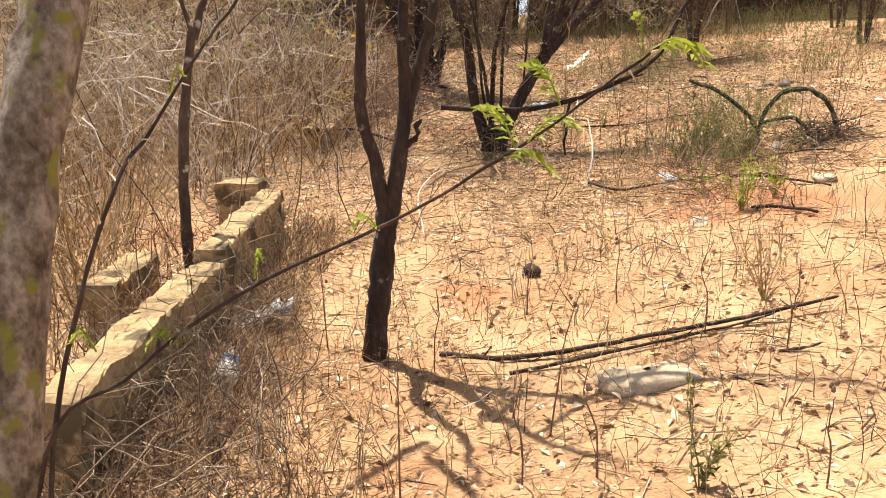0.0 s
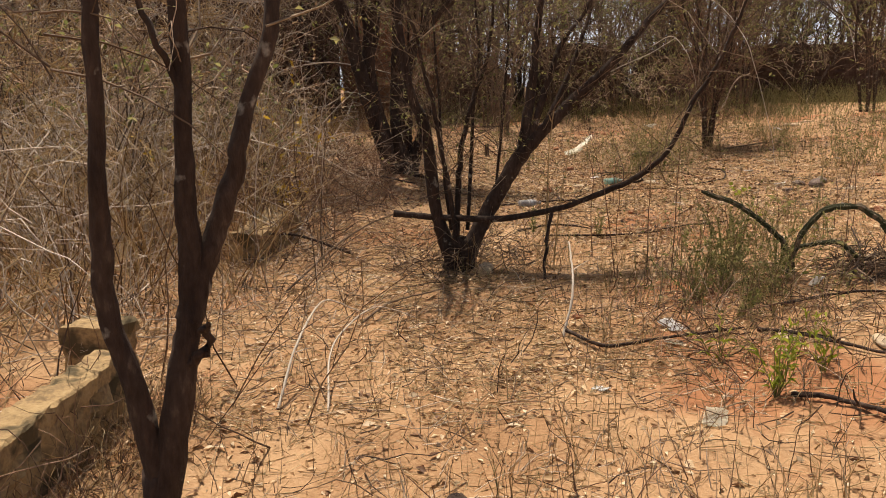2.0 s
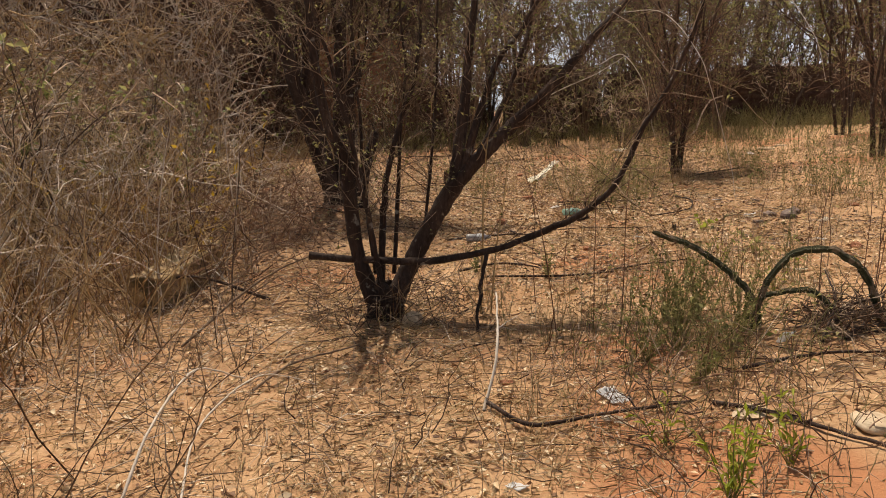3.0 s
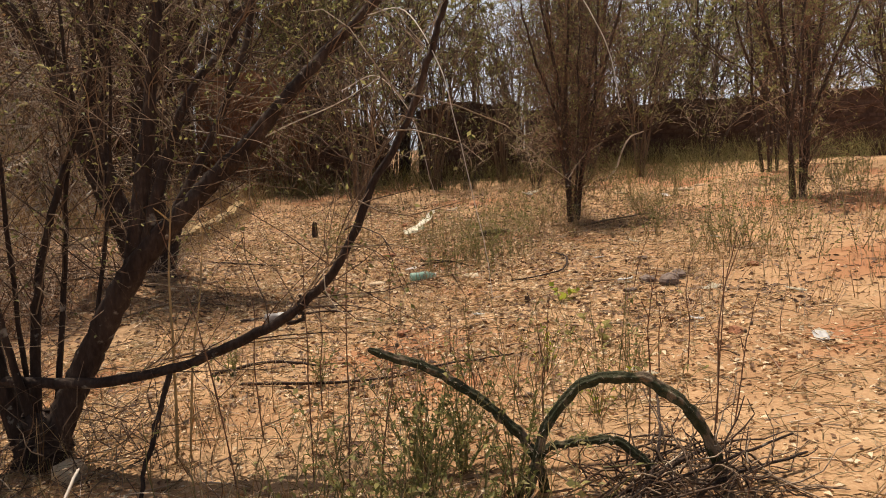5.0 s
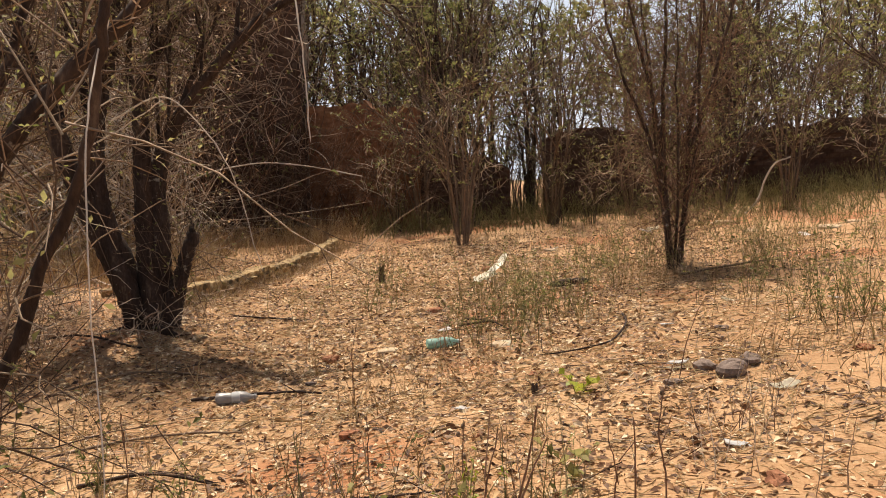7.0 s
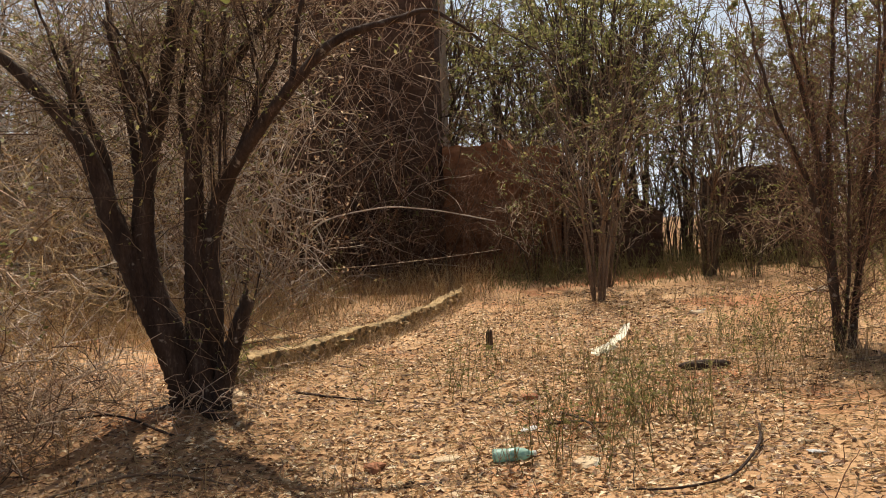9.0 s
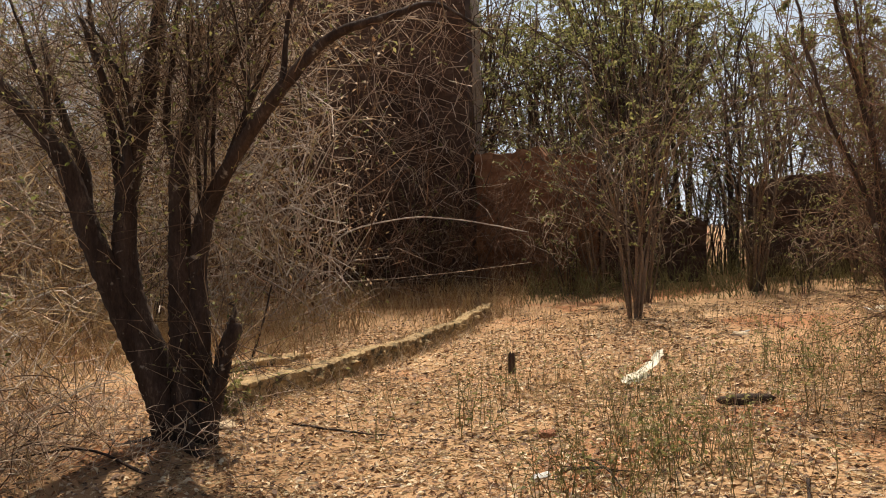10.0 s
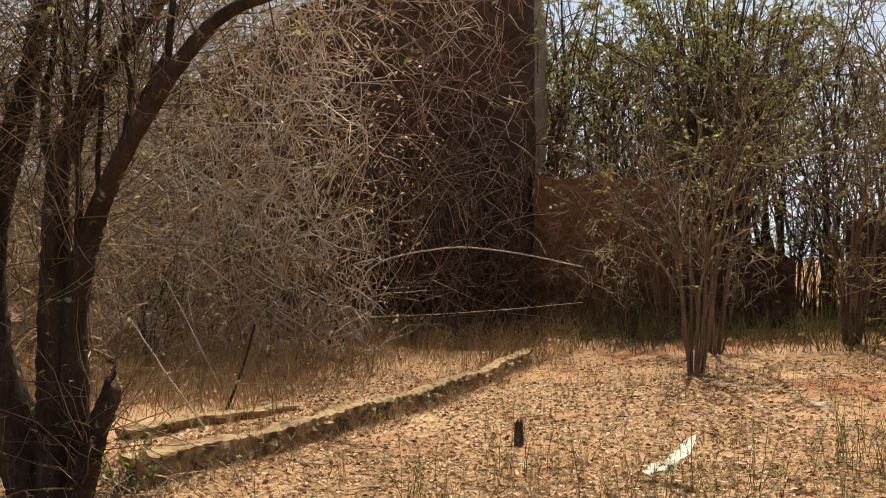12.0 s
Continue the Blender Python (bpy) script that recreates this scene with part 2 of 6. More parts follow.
def tubes(path, radius, sides=3, rough=0.0):
    """Tubes along many lines at once: path (n, k, 3), radius (n, k)."""
    path, radius = np.asarray(path, float), np.asarray(radius, float)
    n, k, _ = path.shape
    t = np.gradient(path, axis=1)
    t /= np.linalg.norm(t, axis=2, keepdims=True) + 1e-9
    ref = np.where(np.abs(t[:, :1, 2:3]) > 0.8, np.array([[[1.0, 0.2, 0]]]), np.array([[[0, 0.1, 1.0]]]))
    a = np.cross(t, np.broadcast_to(ref, t.shape))
    a /= np.linalg.norm(a, axis=2, keepdims=True) + 1e-9
    b = np.cross(t, a)
    ang = np.arange(sides) / sides * 2 * np.pi
    r = radius[:, :, None, None] * (1 + rough * rng.uniform(-1, 1, (n, k, sides, 1)))
    v = path[:, :, None] + r * (np.cos(ang)[:, None] * a[:, :, None] + np.sin(ang)[:, None] * b[:, :, None])
    i = (np.arange(n)[:, None, None] * k + np.arange(k - 1)[None, :, None]) * sides
    s, s2 = np.arange(sides), (np.arange(sides) + 1) % sides
    f = np.stack([i + s, i + s2, i + sides + s2, i + sides + s], -1).reshape(-1, 4)
    return v.reshape(-1, 3), f


def limb(ctrl, r0, r1, sides=9, n=None, wobble=0.0, rough=0.06):
    """One branch as a tapering, slightly knotty tube, closed at its tip."""
    ctrl = np.asarray(ctrl, float)
    n = n or max(8, 6 * len(ctrl))
    p = curve(ctrl, n)
    if wobble:
        p += wobble * np.cumsum(rng.normal(0, 1, p.shape), 0) * np.linspace(0, 1, n)[:, None] / n**0.5
    r = np.linspace(r0, r1, n) * (1 + 0.05 * np.sin(np.linspace(0, 5 + 2 * len(ctrl), n) + rng.uniform(0, 6)))
    p, r = np.vstack([p, p[-1] + (p[-1] - p[-2]) * 0.3]), np.r_[r, r[-1] * 0.15]
    return tubes(p[None], r[None], sides, rough)


def grow(start, way, length, bend=0.25, drop=0.0, k=5):
    """Random wandering twigs from start points along ways: (n, k, 3)."""
    n = len(start)
    d = way / (np.linalg.norm(way, axis=1, keepdims=True) + 1e-9)
    p, out = start.copy(), [start]
    step = (np.asarray(length) / (k - 1))[:, None]
    for _ in range(k - 1):
        d = d + rng.normal(0, bend, (n, 3)) + np.array([0, 0, -drop])
        d /= np.linalg.norm(d, axis=1, keepdims=True)
        p = p + d * step
        out.append(p)
    return np.stack(out, 1)


def taper(n, k, r0, r1=0.35):
    return np.broadcast_to(np.asarray(r0, float).reshape(-1, 1), (n, 1)) * np.linspace(1, r1, k)[None]


def on_lines(paths, count, lo=0.25):
    """Random points with their tangents on a set of lines."""
    n, k, _ = paths.shape
    i, u = rng.integers(0, n, count), rng.uniform(lo, 0.999, count) * (k - 1)
    j = u.astype(int)
    a, b = paths[i, j], paths[i, j + 1]
    w = b - a
    return a + (u - j)[:, None] * w, w / (np.linalg.norm(w, axis=1, keepdims=True) + 1e-9)


def leaves(at, size, flat=0.3, slim=0.5, aim=None, simple=False):
    """Leaf blades folded along the rib: two quads each."""
    n = len(at)
    size = np.broadcast_to(np.asarray(size, float), (n,))[:, None]
    d = rng.normal(0, 1, (n, 3)) * np.array([1, 1, flat]) if aim is None else aim + rng.normal(0, 0.3, (n, 3))
    d /= np.linalg.norm(d, axis=1, keepdims=True) + 1e-9
    s = np.cross(d, rng.normal(0, 0.5, (n, 3)) + np.array([0, 0, 1.0]))
    s /= np.linalg.norm(s, axis=1, keepdims=True) + 1e-9
    up = np.cross(s, d)
    w = size * slim * 0.5
    curl = size * rng.uniform(0.02, 0.2, (n, 1))
    root, tip = at, at + d * size - up * curl
    mid = at + d * size * 0.5
    v = np.stack([root, mid - s * w + up * curl, tip, mid, mid + s * w + up * curl], 1)
    if simple:
        return v[:, [0, 1, 2, 4]].reshape(-1, 3), np.arange(n * 4).reshape(-1, 4)
    base = np.arange(n)[:, None] * 5
    f = np.concatenate([base + np.array([0, 3, 2, 1]), base + np.array([0, 4, 2, 3])])
    return v.reshape(-1, 3), f


def blob(size, seed, rough=0.25, rings=9, segs=14, flat_base=True, power=1.0):
    """An uneven stone-like lump resting on z = 0."""
    r = np.random.default_rng(seed)
    u, v = np.meshgrid(np.linspace(0.02, np.pi - 0.02, rings), np.linspace(0, 2 * np.pi, segs, endpoint=False), indexing="ij")
    d = np.stack([np.sin(u) * np.cos(v), np.sin(u) * np.sin(v), np.cos(u)], -1)
    k = r.normal(0, 2.0, (6, 3))
    ph = r.uniform(0, 6, 6)
    bump = 1 + rough * np.mean([np.sin(d @ kk * 1.3 + p) for kk, p in zip(k, ph)], 0) * 1.6 + r.normal(0, rough * 0.12, u.shape)
    d = np.sign(d) * np.abs(d) ** power * bump[..., None] * np.asarray(size) / 2
    p = d.reshape(-1, 3)
    if flat_base:
        p[:, 2] = np.maximum(p[:, 2], -0.32 * size[2])
        p[:, 2] -= p[:, 2].min()
    i = np.arange(rings - 1)[:, None] * segs
    s = np.arange(segs)
    f = np.stack([i + s, i + segs + s, i + segs + (s + 1) % segs, i + (s + 1) % segs], -1).reshape(-1, 4)
    return p, f


def sheet(size, seed, n=12, crumple=0.25, lift=0.3):
    """A crumpled sheet with its lowest point on z = 0, thick enough to have two sides."""
    r = np.random.default_rng(seed)
    x, y = np.meshgrid(np.linspace(-0.5, 0.5, n), np.linspace(-0.5, 0.5, n), indexing="ij")
    z = sum(r.uniform(0.3, 1) * np.abs(np.sin(r.normal(0, 7) * x + r.normal(0, 7) * y + r.uniform(0, 6))) for _ in range(5)) / 5 * crumple
    edge = 1 - 0.25 * r.uniform(0, 1) * (np.abs(x) + np.abs(y))
    p = np.stack([x * size[0] * edge + r.normal(0, 0.02, x.shape) * size[0], y * size[1] * edge + r.normal(0, 0.02, x.shape) * size[1], z * max(size) + lift * max(size) * (x + 0.5) ** 2], -1).reshape(-1, 3)
    p[:, 2] -= p[:, 2].min()
    low = p - np.array([0, 0, 0.004])
    i = (np.arange(n - 1)[:, None] * n + np.arange(n - 1)).ravel()
    f = np.stack([i, i + n, i + n + 1, i + 1], -1)
    rim = np.concatenate([np.arange(n), np.arange(1, n) * n + n - 1, (n - 1) * n + np.arange(n - 2, -1, -1), np.arange(n - 2, 0, -1) * n])
    side = np.stack([rim, np.roll(rim, -1), np.roll(rim, -1) + n * n, rim + n * n], -1)
    return np.vstack([p, low]), np.concatenate([f, f[:, ::-1] + n * n, side])


# ---------------------------------------------------------------- ground


def spaced(lo, hi, fine_lo, fine_hi, step, growth):
    """Grid lines, fine in the middle and ever wider outside."""
    mid = list(np.arange(fine_lo, fine_hi, step))
    a, s = [fine_lo], step
    while a[-1] > lo:
        s *= growth
        a.append(a[-1] - s)
    b, s = [mid[-1]], step
    while b[-1] < hi:
        s *= growth
        b.append(b[-1] + s)
    return np.array(a[:0:-1] + mid + b[1:])


def build_ground():
    xs, ys = spaced(-900, 900, -3, 9, 0.09, 1.25), spaced(-900, 900, 1, 18, 0.09, 1.25)
    x, y = np.meshgrid(xs, ys, indexing="ij")
    z = fade_land(x, y) + rng.normal(0, 0.004, x.shape)
    v = np.stack([x, y, z], -1).reshape(-1, 3)
    n = len(ys)
    i = (np.arange(len(xs) - 1)[:, None] * n + np.arange(n - 1)).ravel()
    add("ground", (v, np.stack([i, i + n, i + n + 1, i + 1], -1)), SOIL, label="sandy orange soil strewn with dry leaves", category="ground", kind="structure")


build_ground()


def build_sky_haze():
    """Bright hazy sky low over the horizon, a plain ring far beyond the woods."""
    m = bpy.data.materials.new("pale_hazy_sky")
    m.use_nodes = True
    n, l = m.node_tree.nodes, m.node_tree.links
    n.remove(n["Principled BSDF"])
    glow, tc, sep, ramp = n.new("ShaderNodeEmission"), n.new("ShaderNodeTexCoord"), n.new("ShaderNodeSeparateXYZ"), n.new("ShaderNodeValToRGB")
    l.new(tc.outputs["Generated"], sep.inputs[0])
    l.new(sep.outputs["Z"], ramp.inputs[0])
    ramp.color_ramp.elements[0].color, ramp.color_ramp.elements[1].color = (0.62, 0.68, 0.74, 1), (0.42, 0.55, 0.74, 1)
    l.new(ramp.outputs[0], glow.inputs[0])
    l.new(glow.outputs[0], n["Material Output"].inputs[0])
    a = np.linspace(0, 2 * np.pi, 64, endpoint=False)
    ring = np.stack([np.cos(a) * 160, np.sin(a) * 160], -1)
    v = np.concatenate([np.c_[ring, np.full(64, z)] for z in (-12.0, 70.0)])
    i = np.arange(64)
    add("backdrop", (v, np.stack([i, (i + 1) % 64, (i + 1) % 64 + 64, i + 64], -1)), m, label="pale hazy sky low over the horizon", category="sky", kind="structure")


build_sky_haze()


def scatter(count, boxes, clump=0):
    """Random ground points in weighted boxes (x0, x1, y0, y1, weight), in clumps of about the number given."""
    if clump:
        p = scatter(count // clump + 1, boxes)[rng.integers(0, count // clump + 1, count), :2] + rng.normal(0, 1, (count, 2)) * rng.uniform(0.04, 0.3, (count, 1))
        return np.stack([p[:, 0], p[:, 1], fade_land(p[:, 0], p[:, 1])], -1)
    w = np.array([b[4] for b in boxes], float)
    pick = rng.choice(len(boxes), count, p=w / w.sum())
    bx = np.array([b[:4] for b in boxes])[pick]
    x, y = rng.uniform(bx[:, 0], bx[:, 1]), rng.uniform(bx[:, 2], bx[:, 3])
    return np.stack([x, y, fade_land(x, y)], -1)


# ---------------------------------------------------------------- ruins


def ruin_wall(name, a, b, tops, thick, mat, label, seed=0, foot=0.4):
    """A weathered wall from a to b on the ground, whose ragged top follows the heights given at even steps."""
    r = np.random.default_rng(seed)
    a, b = np.array(a, float), np.array(b, float)
    length = np.linalg.norm(b - a)
    along = (b - a) / length
    off = np.array([-along[1], along[0]])
    nu, nv = max(10, int(length / 0.16)), 26
    u = np.linspace(0, 1, nu)
    top = np.interp(u, np.linspace(0, 1, len(tops)), tops) + 0.07 * np.repeat(r.uniform(-1, 1, nu // 3 + 2), 3)[:nu] + r.normal(0, 0.02, nu)
    rows = []
    for side in (0, 1):
        p = a + u[:, None] * (b - a) + off * thick * side
        g = gz(p[:, 0], p[:, 1]) - foot
        v = np.linspace(0, 1, nv)
        z = g[:, None] + (top - g)[:, None] * v
        push = r.normal(0, 0.018, z.shape) + 0.03 * np.sin(z * 4 + u[:, None] * length * 1.7 + seed)
        q = np.empty((nu, nv, 3))
        q[..., 0] = p[:, None, 0] + off[0] * push
        q[..., 1] = p[:, None, 1] + off[1] * push
        q[..., 2] = z
        rows.append(q if side == 0 else q[:, ::-1])
    ring = np.concatenate(rows, 1)
    k = ring.shape[1]
    i, s = np.arange(nu - 1)[:, None] * k, np.arange(k)
    f = np.stack([i + s, i + (s + 1) % k, i + k + (s + 1) % k, i + k + s], -1).reshape(-1, 4)
    caps = [np.stack([e * k + np.arange(nv - 1), e * k + np.arange(1, nv), e * k + k - 2 - np.arange(nv - 1), e * k + k - 1 - np.arange(nv - 1)], -1) for e in (0, nu - 1)]
    return add(name, (ring.reshape(-1, 3), np.concatenate([f, *caps])), mat, label=label, category="ruined wall", kind="structure", smooth=False)


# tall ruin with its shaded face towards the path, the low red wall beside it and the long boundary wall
ruin_wall("wall_tower", (-6.6, 25.6), (2.25, 25.2), [5.6, 6.2, 7.2, 7.6, 7.9, 7.7], 0.6, MASONRY, "tall ruined brick wall toned dark for shade, overgrown with dry vines", 1)
# end face in plaster, its pale colour also carrying the light on that side
ruin_wall("wall_tower_side", (2.25, 25.85), (2.27, 27.0), [7.7, 7.5, 7.2], 0.55, PLASTER, "plastered side of the tall ruin, coloured pale as if lit", 2)
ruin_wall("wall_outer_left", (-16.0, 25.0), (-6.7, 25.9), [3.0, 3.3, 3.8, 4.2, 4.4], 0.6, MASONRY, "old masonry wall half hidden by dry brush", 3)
ruin_wall("wall_red", (2.35, 25.25), (4.85, 24.65), [3.4, 3.38, 3.42, 3.36, 3.3], 0.55, RED_EARTH, "low red earth wall with a flat top", 4)
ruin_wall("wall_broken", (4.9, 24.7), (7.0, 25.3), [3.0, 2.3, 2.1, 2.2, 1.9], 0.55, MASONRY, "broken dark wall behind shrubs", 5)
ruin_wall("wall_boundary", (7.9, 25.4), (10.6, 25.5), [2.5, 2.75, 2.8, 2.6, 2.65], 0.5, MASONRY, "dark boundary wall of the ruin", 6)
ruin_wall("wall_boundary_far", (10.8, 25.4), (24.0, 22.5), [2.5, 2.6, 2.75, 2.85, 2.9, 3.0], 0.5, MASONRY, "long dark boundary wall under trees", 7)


def kerb_piece(name, a, b, width, top, label, seed, group="low concrete kerb", chip=0.03):
    """A worn length of low masonry kerb: a stepped stone side below a flat, chipped cement top."""
    r = np.random.default_rng(seed)
    a, b = np.array(a, float), np.array(b, float)
    length = np.linalg.norm(b - a)
    along = (b - a) / length
    off = np.array([-along[1], along[0]])
    nu = max(6, int(length / 0.045))
    prof = np.array([(0.05, 0), (0.03, 0.25), (0.06, 0.45), (0.02, 0.6), (0.05, 0.78), (-0.02, 0.8), (-0.02, 0.97), (0.03, 1.0), (0.35, 1.0), (0.65, 1.01), (0.95, 1.0), (1.0, 0.96), (1.0, 0.8), (0.94, 0.5), (0.95, 0.0)])
    u = np.linspace(0, 1, nu)
    bite = np.maximum(0, np.repeat(r.normal(-0.3, 0.5, nu // 4 + 2), 4)[:nu]) * chip * 0.9
    c = a + u[:, None] * (b - a)
    g = fade_land(c[:, 0], c[:, 1]) - 0.06
    sag = 0.02 * np.sin(u * length * 1.9 + seed)
    v = np.empty((nu, len(prof), 3))
    for j, (s, h) in enumerate(prof):
        w = s * width + r.normal(0, chip * (0.5 if h < 0.79 else 0.18), nu) + (bite if 4 < j < 9 else 0)
        v[:, j, :2] = c + off * w[:, None]
        v[:, j, 2] = g + (top + 0.06) * h + (sag + r.normal(0, chip * 0.14, nu)) * (h > 0.2)
    k = len(prof)
    i, s = np.arange(nu - 1)[:, None] * k, np.arange(k - 1)
    f = np.stack([i + s, i + k + s, i + k + s + 1, i + s + 1], -1).reshape(-1, 4)
    h = (k - 1) // 2
    caps = [np.stack([e * k + np.arange(h), e * k + np.arange(1, h + 1), e * k + k - 2 - np.arange(h), e * k + k - 1 - np.arange(h)], -1) for e in (0, nu - 1)]
    return add(name, (v.reshape(-1, 3), np.concatenate([f, *caps])), CONCRETE, label=label, category="kerb", group=group, smooth=False)


kerb_piece("kerb", (-1.21, 3.45), (-0.78, 5.05), 0.17, 0.31, "low worn concrete kerb, sunlit top and shaded side", 1, chip=0.028)
kerb_piece("kerb", (-0.775, 5.07), (-0.41, 6.45), 0.165, 0.34, "low worn concrete kerb with a crumbled end", 8, chip=0.03)
kerb_piece("kerb", (-1.36, 5.2), (-1.2, 5.85), 0.2, 0.26, "broken piece of kerb among brush", 2)
kerb_piece("kerb", (-0.57, 7.15), (-0.5, 7.42), 0.34, 0.31, "short broken block beyond the end of the kerb", 3)
kerb_piece("kerb", (0.2, 9.7), (0.62, 11.0), 0.3, 0.28, "half-buried length of concrete kerb", 4)
kerb_piece("kerb", (2.08, 14.05), (2.3, 15.1), 0.2, 0.2, "pale broken end of the low concrete kerb", 9, chip=0.045)
kerb_piece("kerb", (2.31, 15.13), (2.62, 17.0), 0.17, 0.18, "low concrete kerb with dirt and moss on top", 5, chip=0.06)
kerb_piece("kerb", (2.63, 17.05), (3.22, 21.0), 0.17, 0.18, "low concrete kerb running into dry grass", 6, chip=0.06)
kerb_piece("kerb", (1.1, 15.2), (1.6, 17.1), 0.2, 0.08, "second row of kerb behind the first", 7)

# ---------------------------------------------------------------- trees


def dress(tree, paths, twig_count, twig_len, twig_r, twig_mat, seed_up=0.3, leaf_count=0, leaf_size=0.03, leaf_mat=None, lo=0.35, spread=0.9, twig_label="", slim=0.5, fine=True):
    """Adds fine twigs, and leaves on them, to the limbs (n, k, 3) of a tree."""
    p, t = on_lines(paths, twig_count, lo)
    way = t * 0.7 + rng.normal(0, spread, p.shape) + np.array([0, 0, seed_up])
    ln = twig_len * rng.uniform(0.4, 1.3, twig_count)
    k1, k2 = (5, 4) if fine else (4, 3)
    g1 = grow(p, way, ln, 0.22, 0.03, k1)
    p2, t2 = on_lines(g1, twig_count * (2 if fine else 1), 0.2)
    g2 = grow(p2, t2 * 0.8 + rng.normal(0, 0.7, p2.shape), twig_len * 0.45 * rng.uniform(0.4, 1.3, len(p2)), 0.25, 0.0, k2)
    geo = join(tubes(g1, taper(len(g1), k1, twig_r * rng.uniform(0.7, 1.3, len(g1))), 3), tubes(g2, taper(len(g2), k2, twig_r * 0.5), 3))
    add("twig_spray", geo, twig_mat, tree, twig_label, kind="stuff")
    if leaf_count:
        q, w = on_lines(g2, leaf_count, 0.2)
        add("foliage", leaves(q, leaf_size * rng.uniform(0.6, 1.3, leaf_count), 0.6, slim, simple=not fine), leaf_mat, tree, kind="stuff")


def as_paths(ctrls, k=16):
    return np.stack([curve(c, k) for c in ctrls])


def tree(name, at, label, limbs, bark, **fine):
    """A tree from limbs (control points above its foot, radius at foot and tip)."""
    ob = thing(name, (*at, float(fade_land(*at))), label, "tree")
    for i, (ctrl, r0, r1) in enumerate(limbs):
        add("trunk" if i == 0 else "limb", limb(ctrl, r0, r1, 18 if r0 > 0.07 else 10 if r0 > 0.02 else 6, n=int(14 * len(ctrl)) if r0 > 0.07 else None, wobble=0.008 if i == 0 else 0.07 if r0 < 0.04 else 0.03, rough=0.11), bark, ob)
    if fine:
        dress(ob, as_paths([c for c, _, _ in limbs[fine.pop("skip", 1):] if np.linalg.norm(np.subtract(c[-1], c[0])) > 0.7]), **fine)
    return ob


# slender forked tree beside the path
tree("forked_tree", (-0.1, 4.52), "slender dark forked tree standing on sandy soil", [
    ([(0, 0, -0.08), (0.03, 0, 0.2), (0.07, 0, 0.5), (0.1, 0, 0.72)], 0.062, 0.05),
    ([(0.1, 0, 0.66), (0.05, 0, 0.96), (-0.03, 0.01, 1.2), (-0.06, 0.02, 1.45), (-0.1, 0.03, 1.85), (-0.2, 0.1, 2.6), (-0.35, 0.2, 3.4)], 0.034, 0.012),
    ([(0.1, 0, 0.66), (0.17, 0.0, 1.02), (0.2, 0.01, 1.2), (0.2, 0.02, 1.45), (0.21, 0.04, 1.85), (0.2, 0.1, 2.7), (0.3, 0.2, 3.6)], 0.042, 0.012),
    ([(0.19, 0.01, 1.14), (0.25, 0.03, 1.3), (0.32, 0.04, 1.5), (0.4, 0.05, 1.8), (0.55, 0.1, 2.5), (0.75, 0.1, 3.3)], 0.036, 0.012),
    ([(0.18, 0.0, 1.02), (0.22, -0.03, 1.08), (0.25, -0.04, 1.17)], 0.018, 0.008),
    ([(0.22, 0.02, 1.7), (0.16, 0.0, 1.85), (0.1, -0.02, 2.1)], 0.012, 0.005),
    # unseen upper limbs, added to cast dappled shade on the sand
    ([(-0.15, 0.06, 2.25), (-0.5, 0.0, 2.7), (-0.85, -0.1, 3.3), (-1.0, -0.1, 3.8)], 0.022, 0.008),
    ([(-0.2, 0.1, 2.6), (-0.1, -0.3, 3.0), (-0.2, -0.7, 3.5)], 0.018, 0.007),
    ([(0.2, 0.06, 2.2), (0.1, 0.4, 2.7), (0.2, 0.8, 3.3), (0.1, 1.1, 3.8)], 0.022, 0.008),
    ([(0.2, 0.1, 2.7), (0.5, 0.5, 3.2), (0.7, 0.8, 3.8)], 0.018, 0.007),
    ([(0.48, 0.08, 2.15), (0.9, 0.15, 2.6), (1.25, 0.2, 3.1), (1.45, 0.1, 3.7)], 0.024, 0.008),
    ([(0.6, 0.1, 2.6), (0.9, 0.5, 3.0), (1.15, 0.9, 3.6)], 0.018, 0.007),
], BARK, twig_count=260, twig_len=0.55, twig_r=0.0035, twig_mat=TWIG, leaf_count=500, leaf_size=0.03, leaf_mat=LEAF_OLIVE, lo=0.62)

tree("young_tree", (-1.02, 5.8), "thin young tree with a forked top behind the kerb", [
    ([(0, 0, -0.08), (0.01, 0, 0.5), (0.05, 0, 0.95), (0.15, 0.0, 1.5)], 0.034, 0.026),
    ([(0.15, 0, 1.46), (0.24, 0.02, 1.7), (0.36, 0.04, 2.05), (0.5, 0.1, 2.8)], 0.024, 0.009),
    ([(0.15, 0, 1.46), (0.07, 0, 1.8), (0.02, 0, 2.05), (-0.1, 0, 2.6)], 0.014, 0.006),
], BARK_B, twig_count=60, twig_len=0.5, twig_r=0.003, twig_mat=TWIG, lo=0.3)

# trunk leaning at the start of the path, with a thorny shoot growing beside it
tree("leaning_tree", (-0.905, 1.36), "pale lichen-spotted leaning tree trunk close to the path", [
    ([(0, 0, -0.1), (0.02, 0.08, 0.5), (0.05, 0.17, 1.1), (0.1, 0.25, 1.45), (0.15, 0.33, 1.7), (0.24, 0.45, 2.4), (0.3, 0.6, 3.2)], 0.034, 0.03),
    ([(0.24, 0.45, 2.4), (0.45, 0.4, 3.0), (0.7, 0.2, 3.5)], 0.024, 0.01),
    ([(0.2, 0.4, 2.1), (-0.1, 0.3, 2.7), (-0.4, 0.2, 3.3)], 0.022, 0.01),
], BARK_PALE, twig_count=80, twig_len=0.5, twig_r=0.003, twig_mat=TWIG, lo=0.3)


